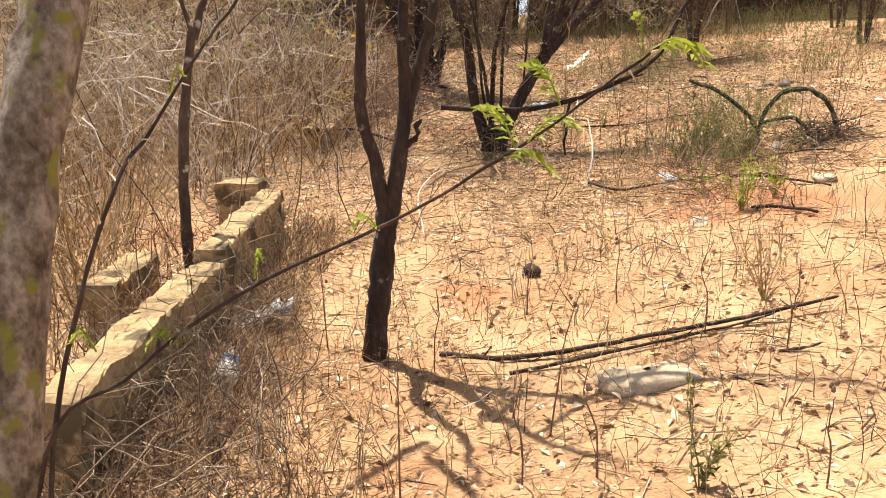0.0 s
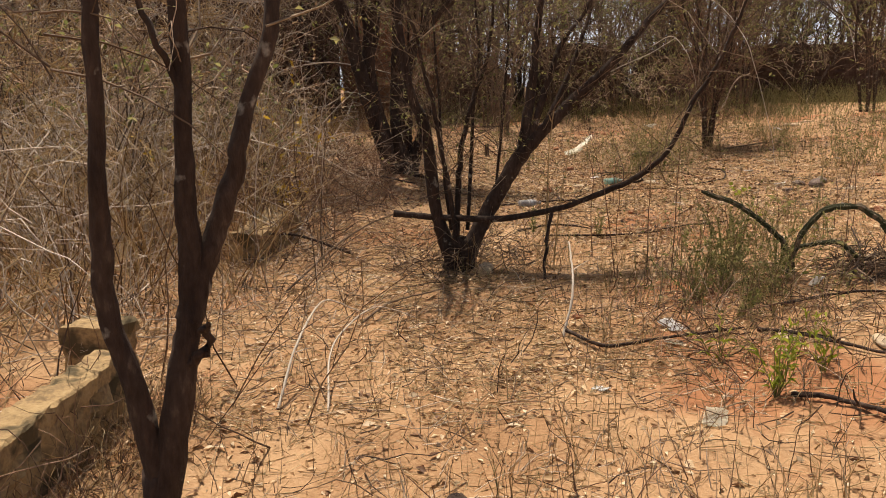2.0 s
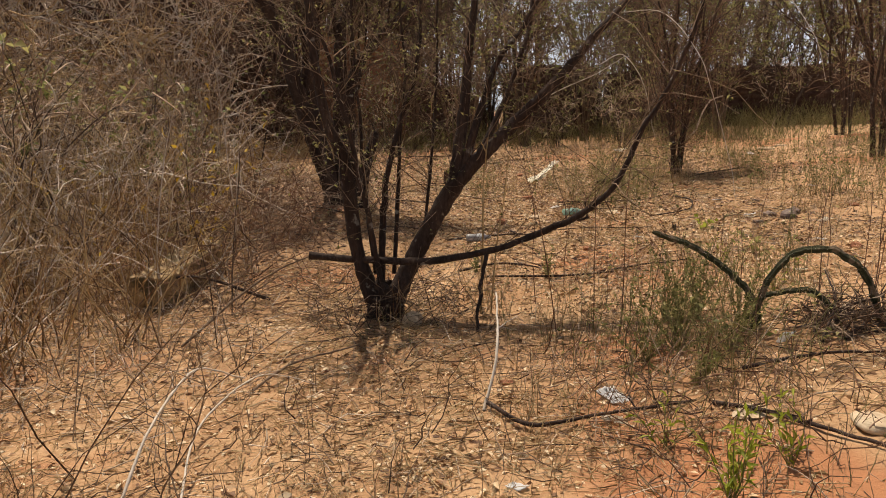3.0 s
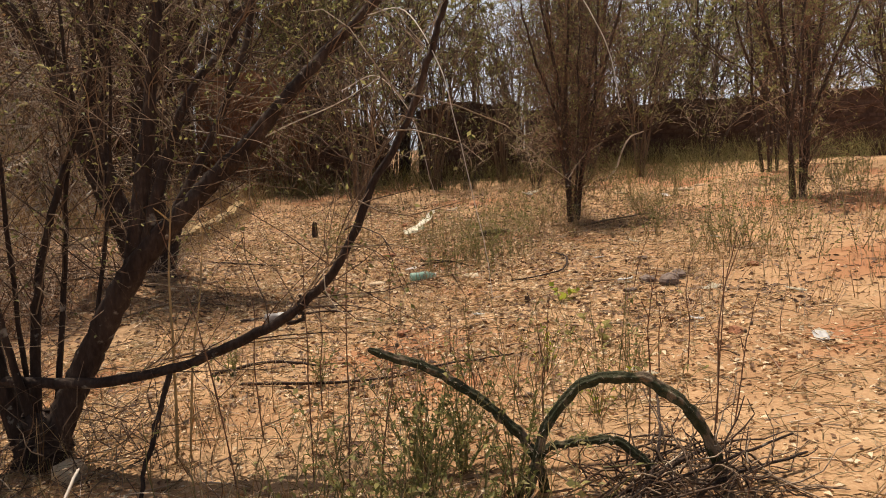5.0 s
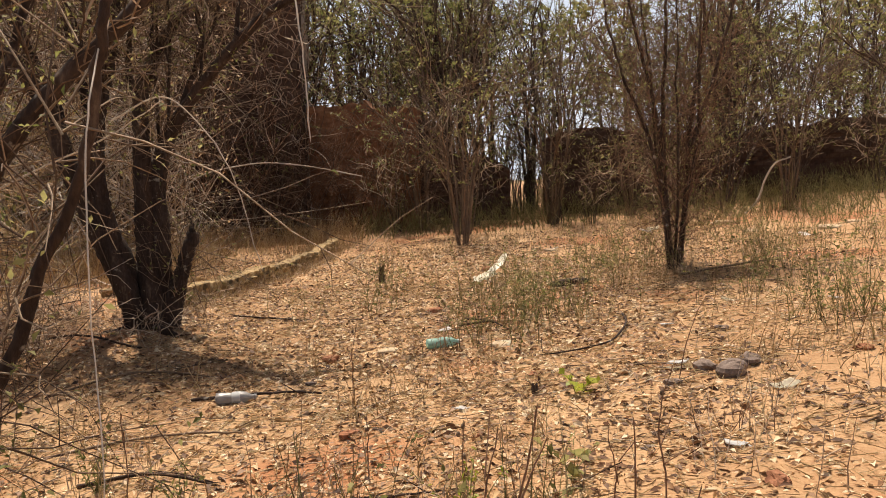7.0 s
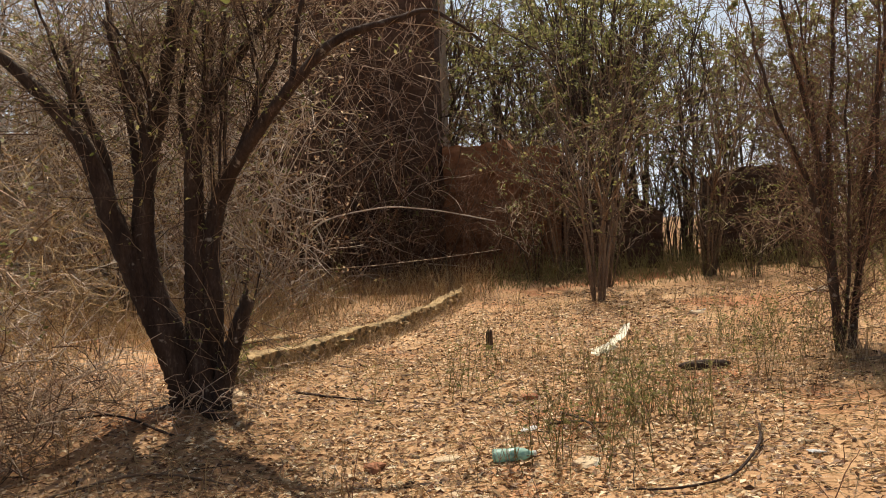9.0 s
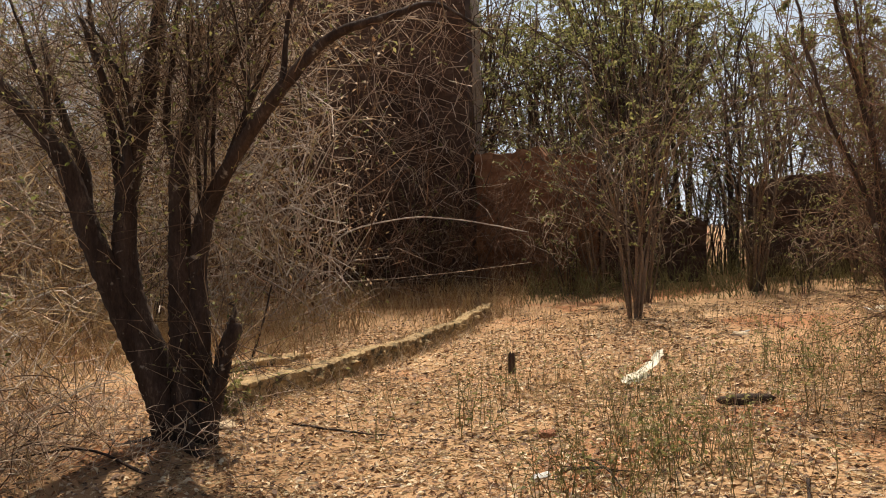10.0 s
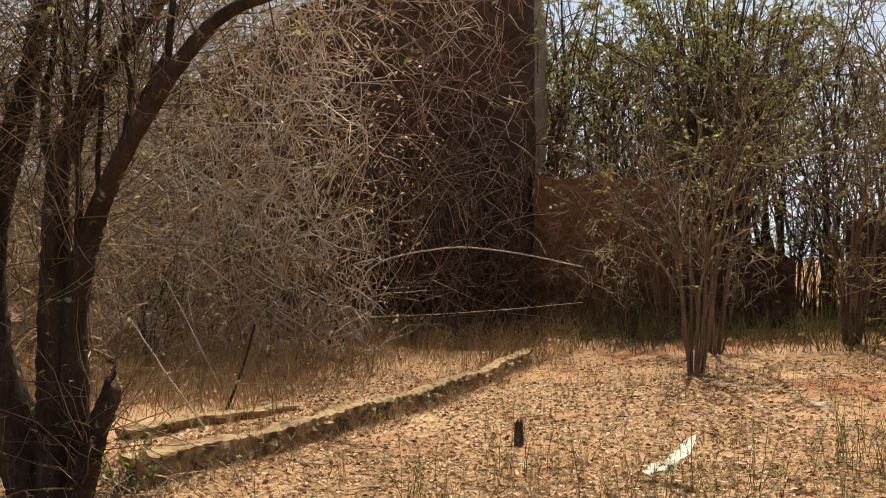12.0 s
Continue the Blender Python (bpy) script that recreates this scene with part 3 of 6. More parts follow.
def frond(root, aim, length, pairs=11):
    """A feathery compound leaf: a rib with narrow leaflets in pairs."""
    root, aim = np.array(root, float), np.array(aim, float)
    aim /= np.linalg.norm(aim)
    rib = curve([root, root + aim * length * 0.5 + np.array([0, 0, 0.01]), root + aim * length - np.array([0, 0, 0.008])], 8)
    s = np.cross(aim, (0, 0, 1.0))
    s /= np.linalg.norm(s)
    u = np.repeat(np.linspace(0.12, 1, pairs), 2)
    pts = curve(rib, 60)[np.minimum((u * 59).astype(int), 59)]
    sgn = np.tile([1.0, -1.0], pairs)[:, None]
    way = s * sgn + aim * 0.45 + np.array([0, 0, -0.25])
    lv = leaves(pts, length * 0.42 * (1.1 - 0.6 * np.abs(u - 0.45)), aim=way / np.linalg.norm(way, axis=1, keepdims=True) * 3, slim=0.24)
    return join(tubes(rib[None], np.full((1, 8), 0.0009), 4), lv)


def thorn_shoot():
    ob = thing("thorny_shoot", (-0.86, 1.3, float(fade_land(-0.86, 1.3))), "long thin thorny shoots with a few fresh feathery leaves", "branch")
    o = np.array(ob.location)
    lines = [[(-0.86, 1.3, o[2] - 0.05), (-0.83, 1.38, 0.6), (-0.79, 1.44, 1.1), (-0.701, 1.433, 1.204), (-0.604, 1.445, 1.264), (-0.483, 1.445, 1.311), (-0.409, 1.432, 1.352), (-0.365, 1.405, 1.385), (-0.327, 1.371, 1.426), (-0.303, 1.335, 1.454)],
             [(-0.88, 1.32, o[2] - 0.05), (-0.82, 1.4, 0.7), (-0.78, 1.44, 1.1), (-0.739, 1.458, 1.266), (-0.701, 1.480, 1.360), (-0.68, 1.55, 1.39), (-0.63, 1.56, 1.46), (-0.59, 1.56, 1.51), (-0.5, 1.6, 1.65)]]
    for c, r in zip(lines, (0.0026, 0.0032)):
        p = np.array(c) - o
        stem = add("stem", limb(p, r * 0.85, 0.001, 7, 60, 0.004, 0.12), BARK, ob)
        q = curve(p, 60)[26::3]
        w = rng.normal(0, 1, q.shape)
        add("thorn_cluster", tubes(np.stack([q, q + w / np.linalg.norm(w, axis=1, keepdims=True) * 0.012], 1), np.tile([0.0012, 0.0002], (len(q), 1)), 5), PALE_TWIG, stem, kind="stuff")
    for root, aim, ln in (((-0.303, 1.335, 1.456), (0.9, 0.1, -0.1), 0.055), ((-0.306, 1.341, 1.452), (-0.2, 0.1, 0.9), 0.04), ((-0.351, 1.392, 1.412), (-0.5, 0, 0.7), 0.055), ((-0.381, 1.414, 1.376), (-0.5, -0.1, 0.65), 0.06), ((-0.373, 1.407, 1.381), (0.85, 0.1, 0.35), 0.055), ((-0.389, 1.420, 1.367), (0.9, 0, -0.15), 0.05),
                          ((-0.492, 1.446, 1.306), (-0.8, 0, 0.3), 0.03), ((-0.599, 1.445, 1.273), (0.3, 0, 0.9), 0.028), ((-0.664, 1.437, 1.225), (-0.9, 0, 0.3), 0.03), ((-0.730, 1.446, 1.221), (-0.6, 0, 0.6), 0.03), ((-0.66, 1.55, 1.42), (0.5, 0, 0.8), 0.03)):
        add("feathery_leaf", frond(np.array(root) - o, aim, ln * 0.85), LEAF_GREEN, ob)


thorn_shoot()

# spreading many-stemmed tree with a long low curved branch
B_LIMBS = [
    ([(0.0, 0, -0.1), (0.03, 0, 0.12), (0.05, -0.02, 0.24)], 0.15, 0.1),
    ([(-0.06, 0.02, 0.12), (-0.17, 0.05, 0.5), (-0.25, 0.08, 1.12), (-0.36, 0.1, 1.4), (-0.44, 0.12, 1.8), (-0.5, 0.15, 2.3), (-0.7, 0.2, 3.2)], 0.06, 0.015),
    ([(0.08, -0.03, 0.12), (0.26, -0.06, 0.5), (0.51, -0.13, 0.95), (0.79, -0.2, 1.26), (1.06, -0.28, 1.52), (1.28, -0.35, 1.76), (1.65, -0.3, 2.13), (2.3, -0.3, 2.8)], 0.072, 0.014),
    ([(-0.5, 0.12, 0.45), (-0.14, 0.02, 0.42), (0.32, -0.2, 0.43), (0.7, -0.45, 0.53), (0.99, -0.67, 0.68), (1.19, -0.85, 0.83), (1.34, -0.92, 1.02), (1.48, -0.92, 1.31), (1.62, -0.99, 1.6), (1.71, -1.08, 1.84), (1.78, -1.11, 2.05), (1.95, -1.2, 2.8)], 0.028, 0.01),
    ([(0.0, 0.03, 0.25), (0.02, 0.05, 0.6), (0.06, 0.1, 1.0), (0.2, 0.15, 1.5), (0.32, 0.2, 1.9), (0.4, 0.25, 2.8)], 0.03, 0.008),
    ([(0.5, -0.12, 0.92), (0.56, -0.1, 1.3), (0.62, -0.05, 1.7), (0.7, 0, 2.3), (0.75, 0, 3.1)], 0.05, 0.014),
    ([(0.55, -0.14, 1.0), (0.72, -0.15, 1.5), (0.85, -0.12, 1.8), (1.1, -0.1, 2.15), (1.4, 0, 2.8)], 0.03, 0.01),
    ([(0.1, 0.05, 0.3), (0.16, 0.15, 1.0), (0.18, 0.2, 1.8), (0.1, 0.3, 2.8)], 0.018, 0.006),
    ([(-0.03, 0.08, 0.3), (-0.1, 0.2, 1.0), (-0.15, 0.3, 1.8), (-0.2, 0.4, 2.9)], 0.016, 0.006),
    ([(0.3, -0.08, 0.55), (0.36, 0.05, 1.1), (0.42, 0.1, 1.9), (0.5, 0.15, 2.9)], 0.014, 0.005),
    ([(0.68, -0.16, 1.15), (1.0, -0.05, 1.75), (1.2, 0.05, 2.3), (1.5, 0.1, 3.1)], 0.024, 0.008),
    ([(0.0, -0.05, 0.2), (-0.12, -0.12, 0.9), (-0.3, -0.2, 1.7), (-0.5, -0.3, 2.6)], 0.022, 0.008),
    ([(0.66, -0.42, 0.5), (0.58, -0.5, 0.25), (0.5, -0.55, 0.0)], 0.014, 0.01),
    ([(1.1, -0.76, 0.75), (1.22, -0.78, 0.78), (1.36, -0.8, 0.84)], 0.012, 0.007),
]
tree("spreading_tree", (1.78, 8.87), "many-stemmed bare tree with a low curved branch", B_LIMBS, BARK, twig_count=620, twig_len=0.65, twig_r=0.0035, twig_mat=TWIG, leaf_count=2600, leaf_size=0.028, leaf_mat=LEAF_OLIVE, lo=0.22, skip=1)

# big dark tree by the kerb, splitting near the ground
C_LIMBS = [
    ([(0.02, 0.05, -0.12), (0.0, 0.04, 0.12), (-0.05, 0.02, 0.42)], 0.23, 0.11),
    ([(-0.1, -0.06, -0.12), (-0.16, -0.06, 0.3), (-0.4, -0.15, 0.95), (-0.64, -0.28, 1.75), (-0.82, -0.36, 2.35), (-1.05, -0.46, 2.75), (-1.38, -0.6, 3.15), (-1.8, -0.75, 3.6)], 0.125, 0.035),
    ([(-0.06, 0.05, -0.05), (-0.14, 0.02, 0.4), (-0.36, -0.1, 1.1), (-0.42, -0.12, 1.6), (-0.34, -0.1, 2.25), (-0.18, -0.05, 2.9), (-0.1, 0, 3.5), (0.0, 0.1, 4.4)], 0.13, 0.045),
    ([(0.08, -0.07, -0.12), (0.05, -0.04, 0.3), (0.0, 0, 0.9), (0.02, 0, 1.5), (0.03, 0.02, 2.3), (0.15, 0.06, 2.7), (0.38, 0.15, 3.15), (0.75, 0.3, 3.7), (1.1, 0.4, 4.4)], 0.12, 0.02),
    ([(0.14, 0.05, -0.08), (0.13, 0.03, 0.3), (0.16, 0.03, 1.0), (0.16, 0.04, 1.5), (0.3, 0.02, 1.98), (0.67, -0.15, 2.41), (1.1, -0.29, 2.84), (1.54, -0.34, 3.2), (1.97, -0.32, 3.3), (2.32, -0.2, 3.38), (2.75, -0.2, 3.1)], 0.1, 0.008),
    ([(0.2, -0.07, -0.12), (0.29, -0.08, 0.3), (0.38, -0.08, 0.6), (0.49, -0.06, 0.93)], 0.095, 0.06),
    ([(0.47, -0.06, 0.84), (0.53, -0.06, 1.02), (0.57, -0.08, 1.12)], 0.035, 0.006),
    ([(0.46, -0.05, 0.84), (0.45, -0.02, 1.0), (0.46, 0.0, 1.05)], 0.03, 0.005),
    ([(-0.2, -0.1, -0.02), (-0.36, -0.22, -0.02), (-0.55, -0.3, -0.06)], 0.06, 0.03),
    ([(0.1, -0.15, 0.0), (0.2, -0.34, -0.02), (0.34, -0.5, -0.07)], 0.06, 0.03),
    ([(-0.64, -0.28, 1.75), (-0.72, -0.2, 2.3), (-0.95, -0.2, 2.8), (-1.2, -0.1, 3.4)], 0.06, 0.02),
    ([(-0.4, -0.12, 1.8), (-0.5, -0.1, 2.5), (-0.62, -0.1, 3.1), (-0.7, -0.1, 3.9)], 0.05, 0.016),
    ([(-0.42, -0.12, 1.6), (-0.3, -0.2, 2.3), (-0.42, -0.25, 2.95), (-0.55, -0.3, 3.5)], 0.05, 0.018),
    ([(0.03, 0.02, 2.2), (-0.08, 0.0, 2.7), (-0.06, 0.0, 3.2), (0.0, 0.0, 4.0)], 0.04, 0.014),
    ([(0.2, 0.06, 1.8), (0.2, 0.0, 2.6), (0.26, 0.0, 3.4), (0.2, 0.1, 4.2)], 0.022, 0.01),
    ([(0.3, 0.1, 2.05), (0.34, 0.05, 2.8), (0.4, 0.05, 3.6), (0.45, 0.1, 4.2)], 0.02, 0.01),
    ([(1.1, -0.29, 2.84), (1.2, -0.2, 3.5), (1.3, 0, 4.3)], 0.026, 0.01),
    ([(0.4, 0.0, 2.1), (0.66, 0.1, 2.85), (0.8, 0.1, 3.5)], 0.04, 0.015),
    ([(-0.9, -0.4, 2.5), (-0.95, -0.3, 3.0), (-1.1, -0.3, 3.8)], 0.03, 0.01),
    ([(-0.3, -0.1, 2.4), (-0.2, -0.3, 2.9), (-0.3, -0.4, 3.6)], 0.028, 0.01),
    ([(0.05, 0.02, 2.4), (0.25, -0.1, 3.0), (0.3, -0.2, 3.8)], 0.026, 0.008),
    ([(0.67, -0.15, 2.41), (0.75, -0.1, 2.9), (0.7, 0, 3.6)], 0.022, 0.008),
    ([(0.14, 0.03, 1.2), (0.3, -0.1, 1.8), (0.36, -0.15, 2.6), (0.4, -0.1, 3.4)], 0.018, 0.008),
    ([(-0.38, -0.12, 1.3), (-0.55, 0.1, 2.0), (-0.6, 0.2, 2.9), (-0.75, 0.2, 3.7)], 0.03, 0.01),
]
tree("dark_tree", (1.98, 13.42), "large dark many-limbed tree beside the kerb", [(np.array(c) * 0.86, a * (0.98 if a > 0.07 else 0.86), b * 0.86) for c, a, b in C_LIMBS], BARK, twig_count=900, twig_len=0.9, twig_r=0.0045, twig_mat=TWIG, leaf_count=3000, leaf_size=0.04, leaf_mat=LEAF_OLIVE, lo=0.3, skip=1)


def wild_tree(name, label, height, stems, spread, seed, bark=BARK_B, twig_count=160, leaf_count=1500, twig_mat=TWIG, leaf_mat=LEAF_OLIVE, base_r=0.045, leaf_size=0.07):
    """A many-stemmed thorn tree of the dry woods, fanning from one root."""
    global rng
    rng = np.random.default_rng(seed)
    ob = thing(name, (0, 0, 0), label, "tree", "thorn trees of the dry woods")
    ctrls = []
    for i in range(stems):
        a, s = rng.uniform(0, 2 * np.pi), spread * rng.uniform(0.3, 1.1)
        h = height * rng.uniform(0.7, 1.05)
        d = np.array([np.cos(a), np.sin(a)])
        r0 = base_r * rng.uniform(0.5, 1.1)
        foot = d * rng.uniform(0.02, 0.14)
        c = [(*foot, -0.15), (*(foot + d * s * 0.18 + rng.normal(0, 0.06, 2)), h * 0.3), (*(foot + d * s * 0.5 + rng.normal(0, 0.12, 2)), h * 0.62), (*(foot + d * s + rng.normal(0, 0.2, 2)), h)]
        ctrls.append(c)
        add("trunk" if i == 0 else "stem", limb(c, r0, r0 * 0.22, 6, 12, 0.16), bark, ob)
        for _ in range(2):
            u = rng.uniform(0.35, 0.75)
            q = curve(c, 20)[int(u * 19)]
            e = q + np.array([*(rng.normal(0, 0.5, 2) + d * 0.4), rng.uniform(0.5, 1.1)]) * height * 0.28
            mid = (q + e) / 2 + rng.normal(0, 0.08, 3)
            ctrls.append([q, mid, e])
            add("limb", limb([q, mid, e], r0 * 0.5, r0 * 0.12, 5, 8, 0.1), bark, ob)
    dress(ob, as_paths(ctrls, 12), int(twig_count * 0.6), height * 0.22, 0.0095, twig_mat, leaf_count=leaf_count, leaf_size=leaf_size, leaf_mat=leaf_mat, lo=0.3, slim=0.55, fine=False)
    return ob


VARIANTS = [
    wild_tree("thorn_tree", "tall slender many-stemmed thorn tree with thin olive foliage", 6.0, 8, 1.5, 11, leaf_count=2300),
    wild_tree("thorn_tree", "leaning thorn tree with sparse olive leaves", 5.2, 6, 1.9, 12, leaf_count=1700),
    wild_tree("thorn_tree", "bare grey thorn tree with fanning stems", 4.6, 10, 1.4, 13, bark=TWIG, leaf_count=600, base_r=0.028),
    wild_tree("thorn_tree", "upright thorn tree with leafy crown", 7.0, 5, 1.6, 14, leaf_count=2300, base_r=0.06),
    wild_tree("thorn_shrub", "low twiggy olive shrub", 2.2, 9, 0.9, 15, leaf_count=1000, base_r=0.016, twig_count=150, leaf_size=0.035),
    wild_tree("thorn_shrub", "low bare brown shrub", 1.9, 11, 0.9, 16, leaf_count=300, base_r=0.014, twig_count=190, twig_mat=VINE),
    wild_tree("far_tree", "distant leafy tree beyond the walls", 7.5, 3, 2.2, 17, leaf_count=2200, base_r=0.08, twig_count=80, leaf_size=0.16),
]
USED = set()


def plant(kind, x, y, rz, scale=1.0, sink=0.0):
    """Sets a wild tree on the ground; the first of a kind is the built one."""
    ob = VARIANTS[kind]
    m = pose(x, y, float(gz(x, y)) - sink, rng.normal(0, 3), rng.normal(0, 3), rz)
    if kind in USED:
        ob = copy_thing(ob, m)
    USED.add(kind)
    ob.matrix_basis = m @ Matrix.Scale(scale, 4)
    return ob


rng = np.random.default_rng(21)
# standing in the clearing
for kind, x, y, rz, s in ((1, 12.3, 17.5, 140, 1.0), (2, 5.4, 20.2, 30, 0.9), (2, 5.6, 22.2, 290, 0.95), (4, 7.65, 23.1, 10, 0.8), (5, 8.2, 22.5, 60, 0.7),
                          (2, 11.3, 20.4, 0, 0.7), (1, 10.6, 21.5, 250, 0.8), (5, 9.0, 20.5, 0, 0.6), (4, 13.5, 14.5, 0, 1.1), (0, 14.5, 16.0, 180, 1.0)):
    plant(kind, x, y, rz, s)
R_LIMBS = [
    ([(0, 0, -0.1), (-0.06, 0, 0.5), (-0.1, 0.02, 1.0), (-0.12, 0, 1.5)], 0.058, 0.046),
    ([(0.12, 0.05, -0.1), (0.2, 0.05, 0.5), (0.27, 0.06, 1.0), (0.34, 0.1, 1.6), (0.5, 0.1, 2.6), (0.6, 0.2, 3.8)], 0.054, 0.014),
    ([(-0.12, 0, 1.4), (-0.3, 0, 2.1), (-0.5, 0.05, 2.9), (-0.75, 0.1, 3.9)], 0.036, 0.01),
    ([(-0.12, 0, 1.4), (-0.05, 0.05, 2.1), (0.05, 0.1, 3.0), (0.0, 0.1, 4.2)], 0.036, 0.01),
    ([(0.3, 0.08, 1.3), (0.7, 0.1, 2.0), (1.1, 0.1, 2.8), (1.4, 0.2, 3.6)], 0.04, 0.012),
    ([(-0.09, 0, 0.9), (-0.45, -0.1, 1.6), (-0.9, -0.1, 2.3), (-1.3, 0, 3.2)], 0.035, 0.01),
    ([(0.22, 0.05, 0.6), (0.35, -0.2, 1.3), (0.4, -0.4, 2.2), (0.4, -0.5, 3.2)], 0.03, 0.01),
    ([(-0.05, 0.02, 0.4), (-0.15, 0.25, 1.2), (-0.2, 0.5, 2.2), (-0.3, 0.6, 3.2)], 0.03, 0.01),
    ([(0.04, 0, 0.1), (0.1, -0.1, 0.9), (0.15, -0.2, 1.9), (0.2, -0.2, 3.1)], 0.026, 0.008),
]
tree("twin_trunk_tree", (7.3, 14.9), "twiggy dark tree with two trunks in the clearing", [(np.array(c) * np.array([0.75, 0.75, 1.0]), a * 0.72, b) for c, a, b in R_LIMBS], BARK_B, twig_count=1000, twig_len=0.75, twig_r=0.004, twig_mat=RED_TWIG, leaf_count=3600, leaf_size=0.032, leaf_mat=LEAF_OLIVE, lo=0.06, skip=0)
tree("forking_tree", (9.9, 13.6), "dark forking tree at the edge of the clearing", [(np.array(c) * np.array([-0.75, 0.75, 1.05]), a * 0.75, b) for c, a, b in R_LIMBS], BARK_B, twig_count=560, twig_len=0.9, twig_r=0.0045, twig_mat=RED_TWIG, leaf_count=2400, leaf_size=0.035, leaf_mat=LEAF_OLIVE, lo=0.1, skip=0)
# woods along and behind the walls
for i in range(30):
    a = rng.uniform(0, 1)
    x, y = -1 + 27 * a + rng.normal(0, 0.6), rng.uniform(26.8, 33.0) - 3.0 * max(0, a - 0.6)
    if 1.9 < x < 2.9:
        x += 1.5
    plant(int(rng.choice([0, 1, 2, 3, 0, 3])), x, y, rng.uniform(0, 360), rng.uniform(1.05, 1.45))
for i in range(22):
    plant(int(rng.choice([1, 2, 2, 0])), 3.5 + 22 * (i + rng.uniform(0, 1)) / 22, rng.uniform(26.6, 30.5) - 0.12 * i, rng.uniform(0, 360), rng.uniform(1.0, 1.35))
for i in range(20):
    plant(6, -24 + 60 * (i + rng.uniform(0, 1)) / 20, rng.uniform(33, 44), rng.uniform(0, 360), rng.uniform(1.0, 1.45))
for x, y, k, s in ((6.0, 24.1, 5, 0.9), (9.2, 24.7, 4, 1.0), (10.2, 24.6, 5, 1.1), (11.5, 24.3, 4, 1.2), (13, 23.6, 4, 1.2), (14.6, 23.0, 5, 1.2), (16.5, 22.0, 4, 1.3), (18, 20.5, 0, 0.9), (16, 18.5, 1, 0.9), (4.3, 23.6, 5, 1.0), (17, 15, 3, 0.9), (15.2, 20.0, 5, 1.1), (4.9, 23.6, 2, 0.9), (7.55, 23.1, 2, 1.05), (9.4, 23.6, 2, 0.85), (10.9, 23.5, 4, 1.2), (12.4, 22.4, 0, 0.8), (13.8, 21.6, 4, 1.2), (9.9, 22.6, 5, 0.8), (7.4, 26.6, 4, 1.3), (7.9, 27.6, 4, 1.4), (6.8, 27.4, 4, 1.3)):
    plant(k, x, y, rng.uniform(0, 360), s)
# brush on the side of the kerb
for x, y, k, s in ((-3.2, 9.8, 5, 1.2), (-2.6, 13.4, 5, 1.2), (-1.2, 11.4, 5, 1.1), (-3.4, 16.5, 5, 1.3), (-6.5, 15.2, 2, 0.9), (-5.0, 19.0, 5, 1.3), (-8.5, 18, 0, 0.9), (-1.9, 19.5, 5, 1.1),
                   (-1.4, 23.4, 5, 1.5), (1.8, 23.9, 4, 1.1), (-5.8, 22.5, 2, 1.0), (-0.4, 12.9, 5, 0.9), (-10, 21, 2, 1.1), (-12.5, 18.5, 3, 0.9), (-8.5, 23.5, 5, 1.5), (-4.4, 26.9, 0, 1.3), (-1.8, 27.0, 3, 1.15), (0.9, 27.2, 3, 1.1), (-6.8, 27.0, 0, 1.3), (-3.0, 28.5, 0, 1.4), (-0.4, 28.8, 0, 1.4), (-5.6, 28.8, 3, 1.25), (1.3, 30.0, 3, 1.3), (-9.5, 27.0, 3, 1.1), (-11.5, 27.5, 0, 1.3), (1.5, 26.6, 4, 2.0), (3.0, 29.5, 3, 1.0), (4.3, 31.0, 3, 1.2), (5.8, 26.8, 3, 1.0), (6.9, 28.5, 3, 1.1), (0.1, 12.3, 5, 0.7), (-1.0, 13.9, 5, 0.8), (0.3, 11.2, 5, 0.6), (-8.0, 28.5, 1, 1.3)):
    plant(k, x, y, rng.uniform(0, 360), s)

# ---------------------------------------------------------------- brush, weeds and litter


def brush(name, label, count, boxes, height, mat, radius=0.0035, lean=0.25, bend=0.16, twigs=0.8, drop=0.02, category="brush", k=5, clump=0, leafy=0):
    """Dry stalks standing thick together, with side twigs."""
    p = scatter(count, boxes, clump) - np.array([0, 0, 0.03])
    way = rng.normal(0, lean, p.shape)
    way[:, 2] = 1
    g = grow(p, way, height * rng.uniform(0.45, 1.15, count), bend, drop, k)
    parts = [tubes(g, taper(count, k, radius * rng.uniform(0.6, 1.4, count)), 3)]
    m = int(count * twigs)
    if m:
        q, t = on_lines(g, m, 0.25)
        g2 = grow(q, t * 0.6 + rng.normal(0, 0.7, q.shape), height * 0.3 * rng.uniform(0.3, 1.2, m), 0.25, 0.05, 3)
        parts.append(tubes(g2, taper(m, 3, radius * 0.6), 3))
        if leafy:
            q, _ = on_lines(g2, leafy, 0.2)
            add("weed_leaves", leaves(q, 0.03 * rng.uniform(0.6, 1.4, leafy), 0.6, 0.5, simple=True), LEAF_OLIVE, label="small olive leaves on the weed stalks", category="leaves", kind="stuff")
    return add(name, join(*parts), mat, label=label, category=category, kind="stuff")


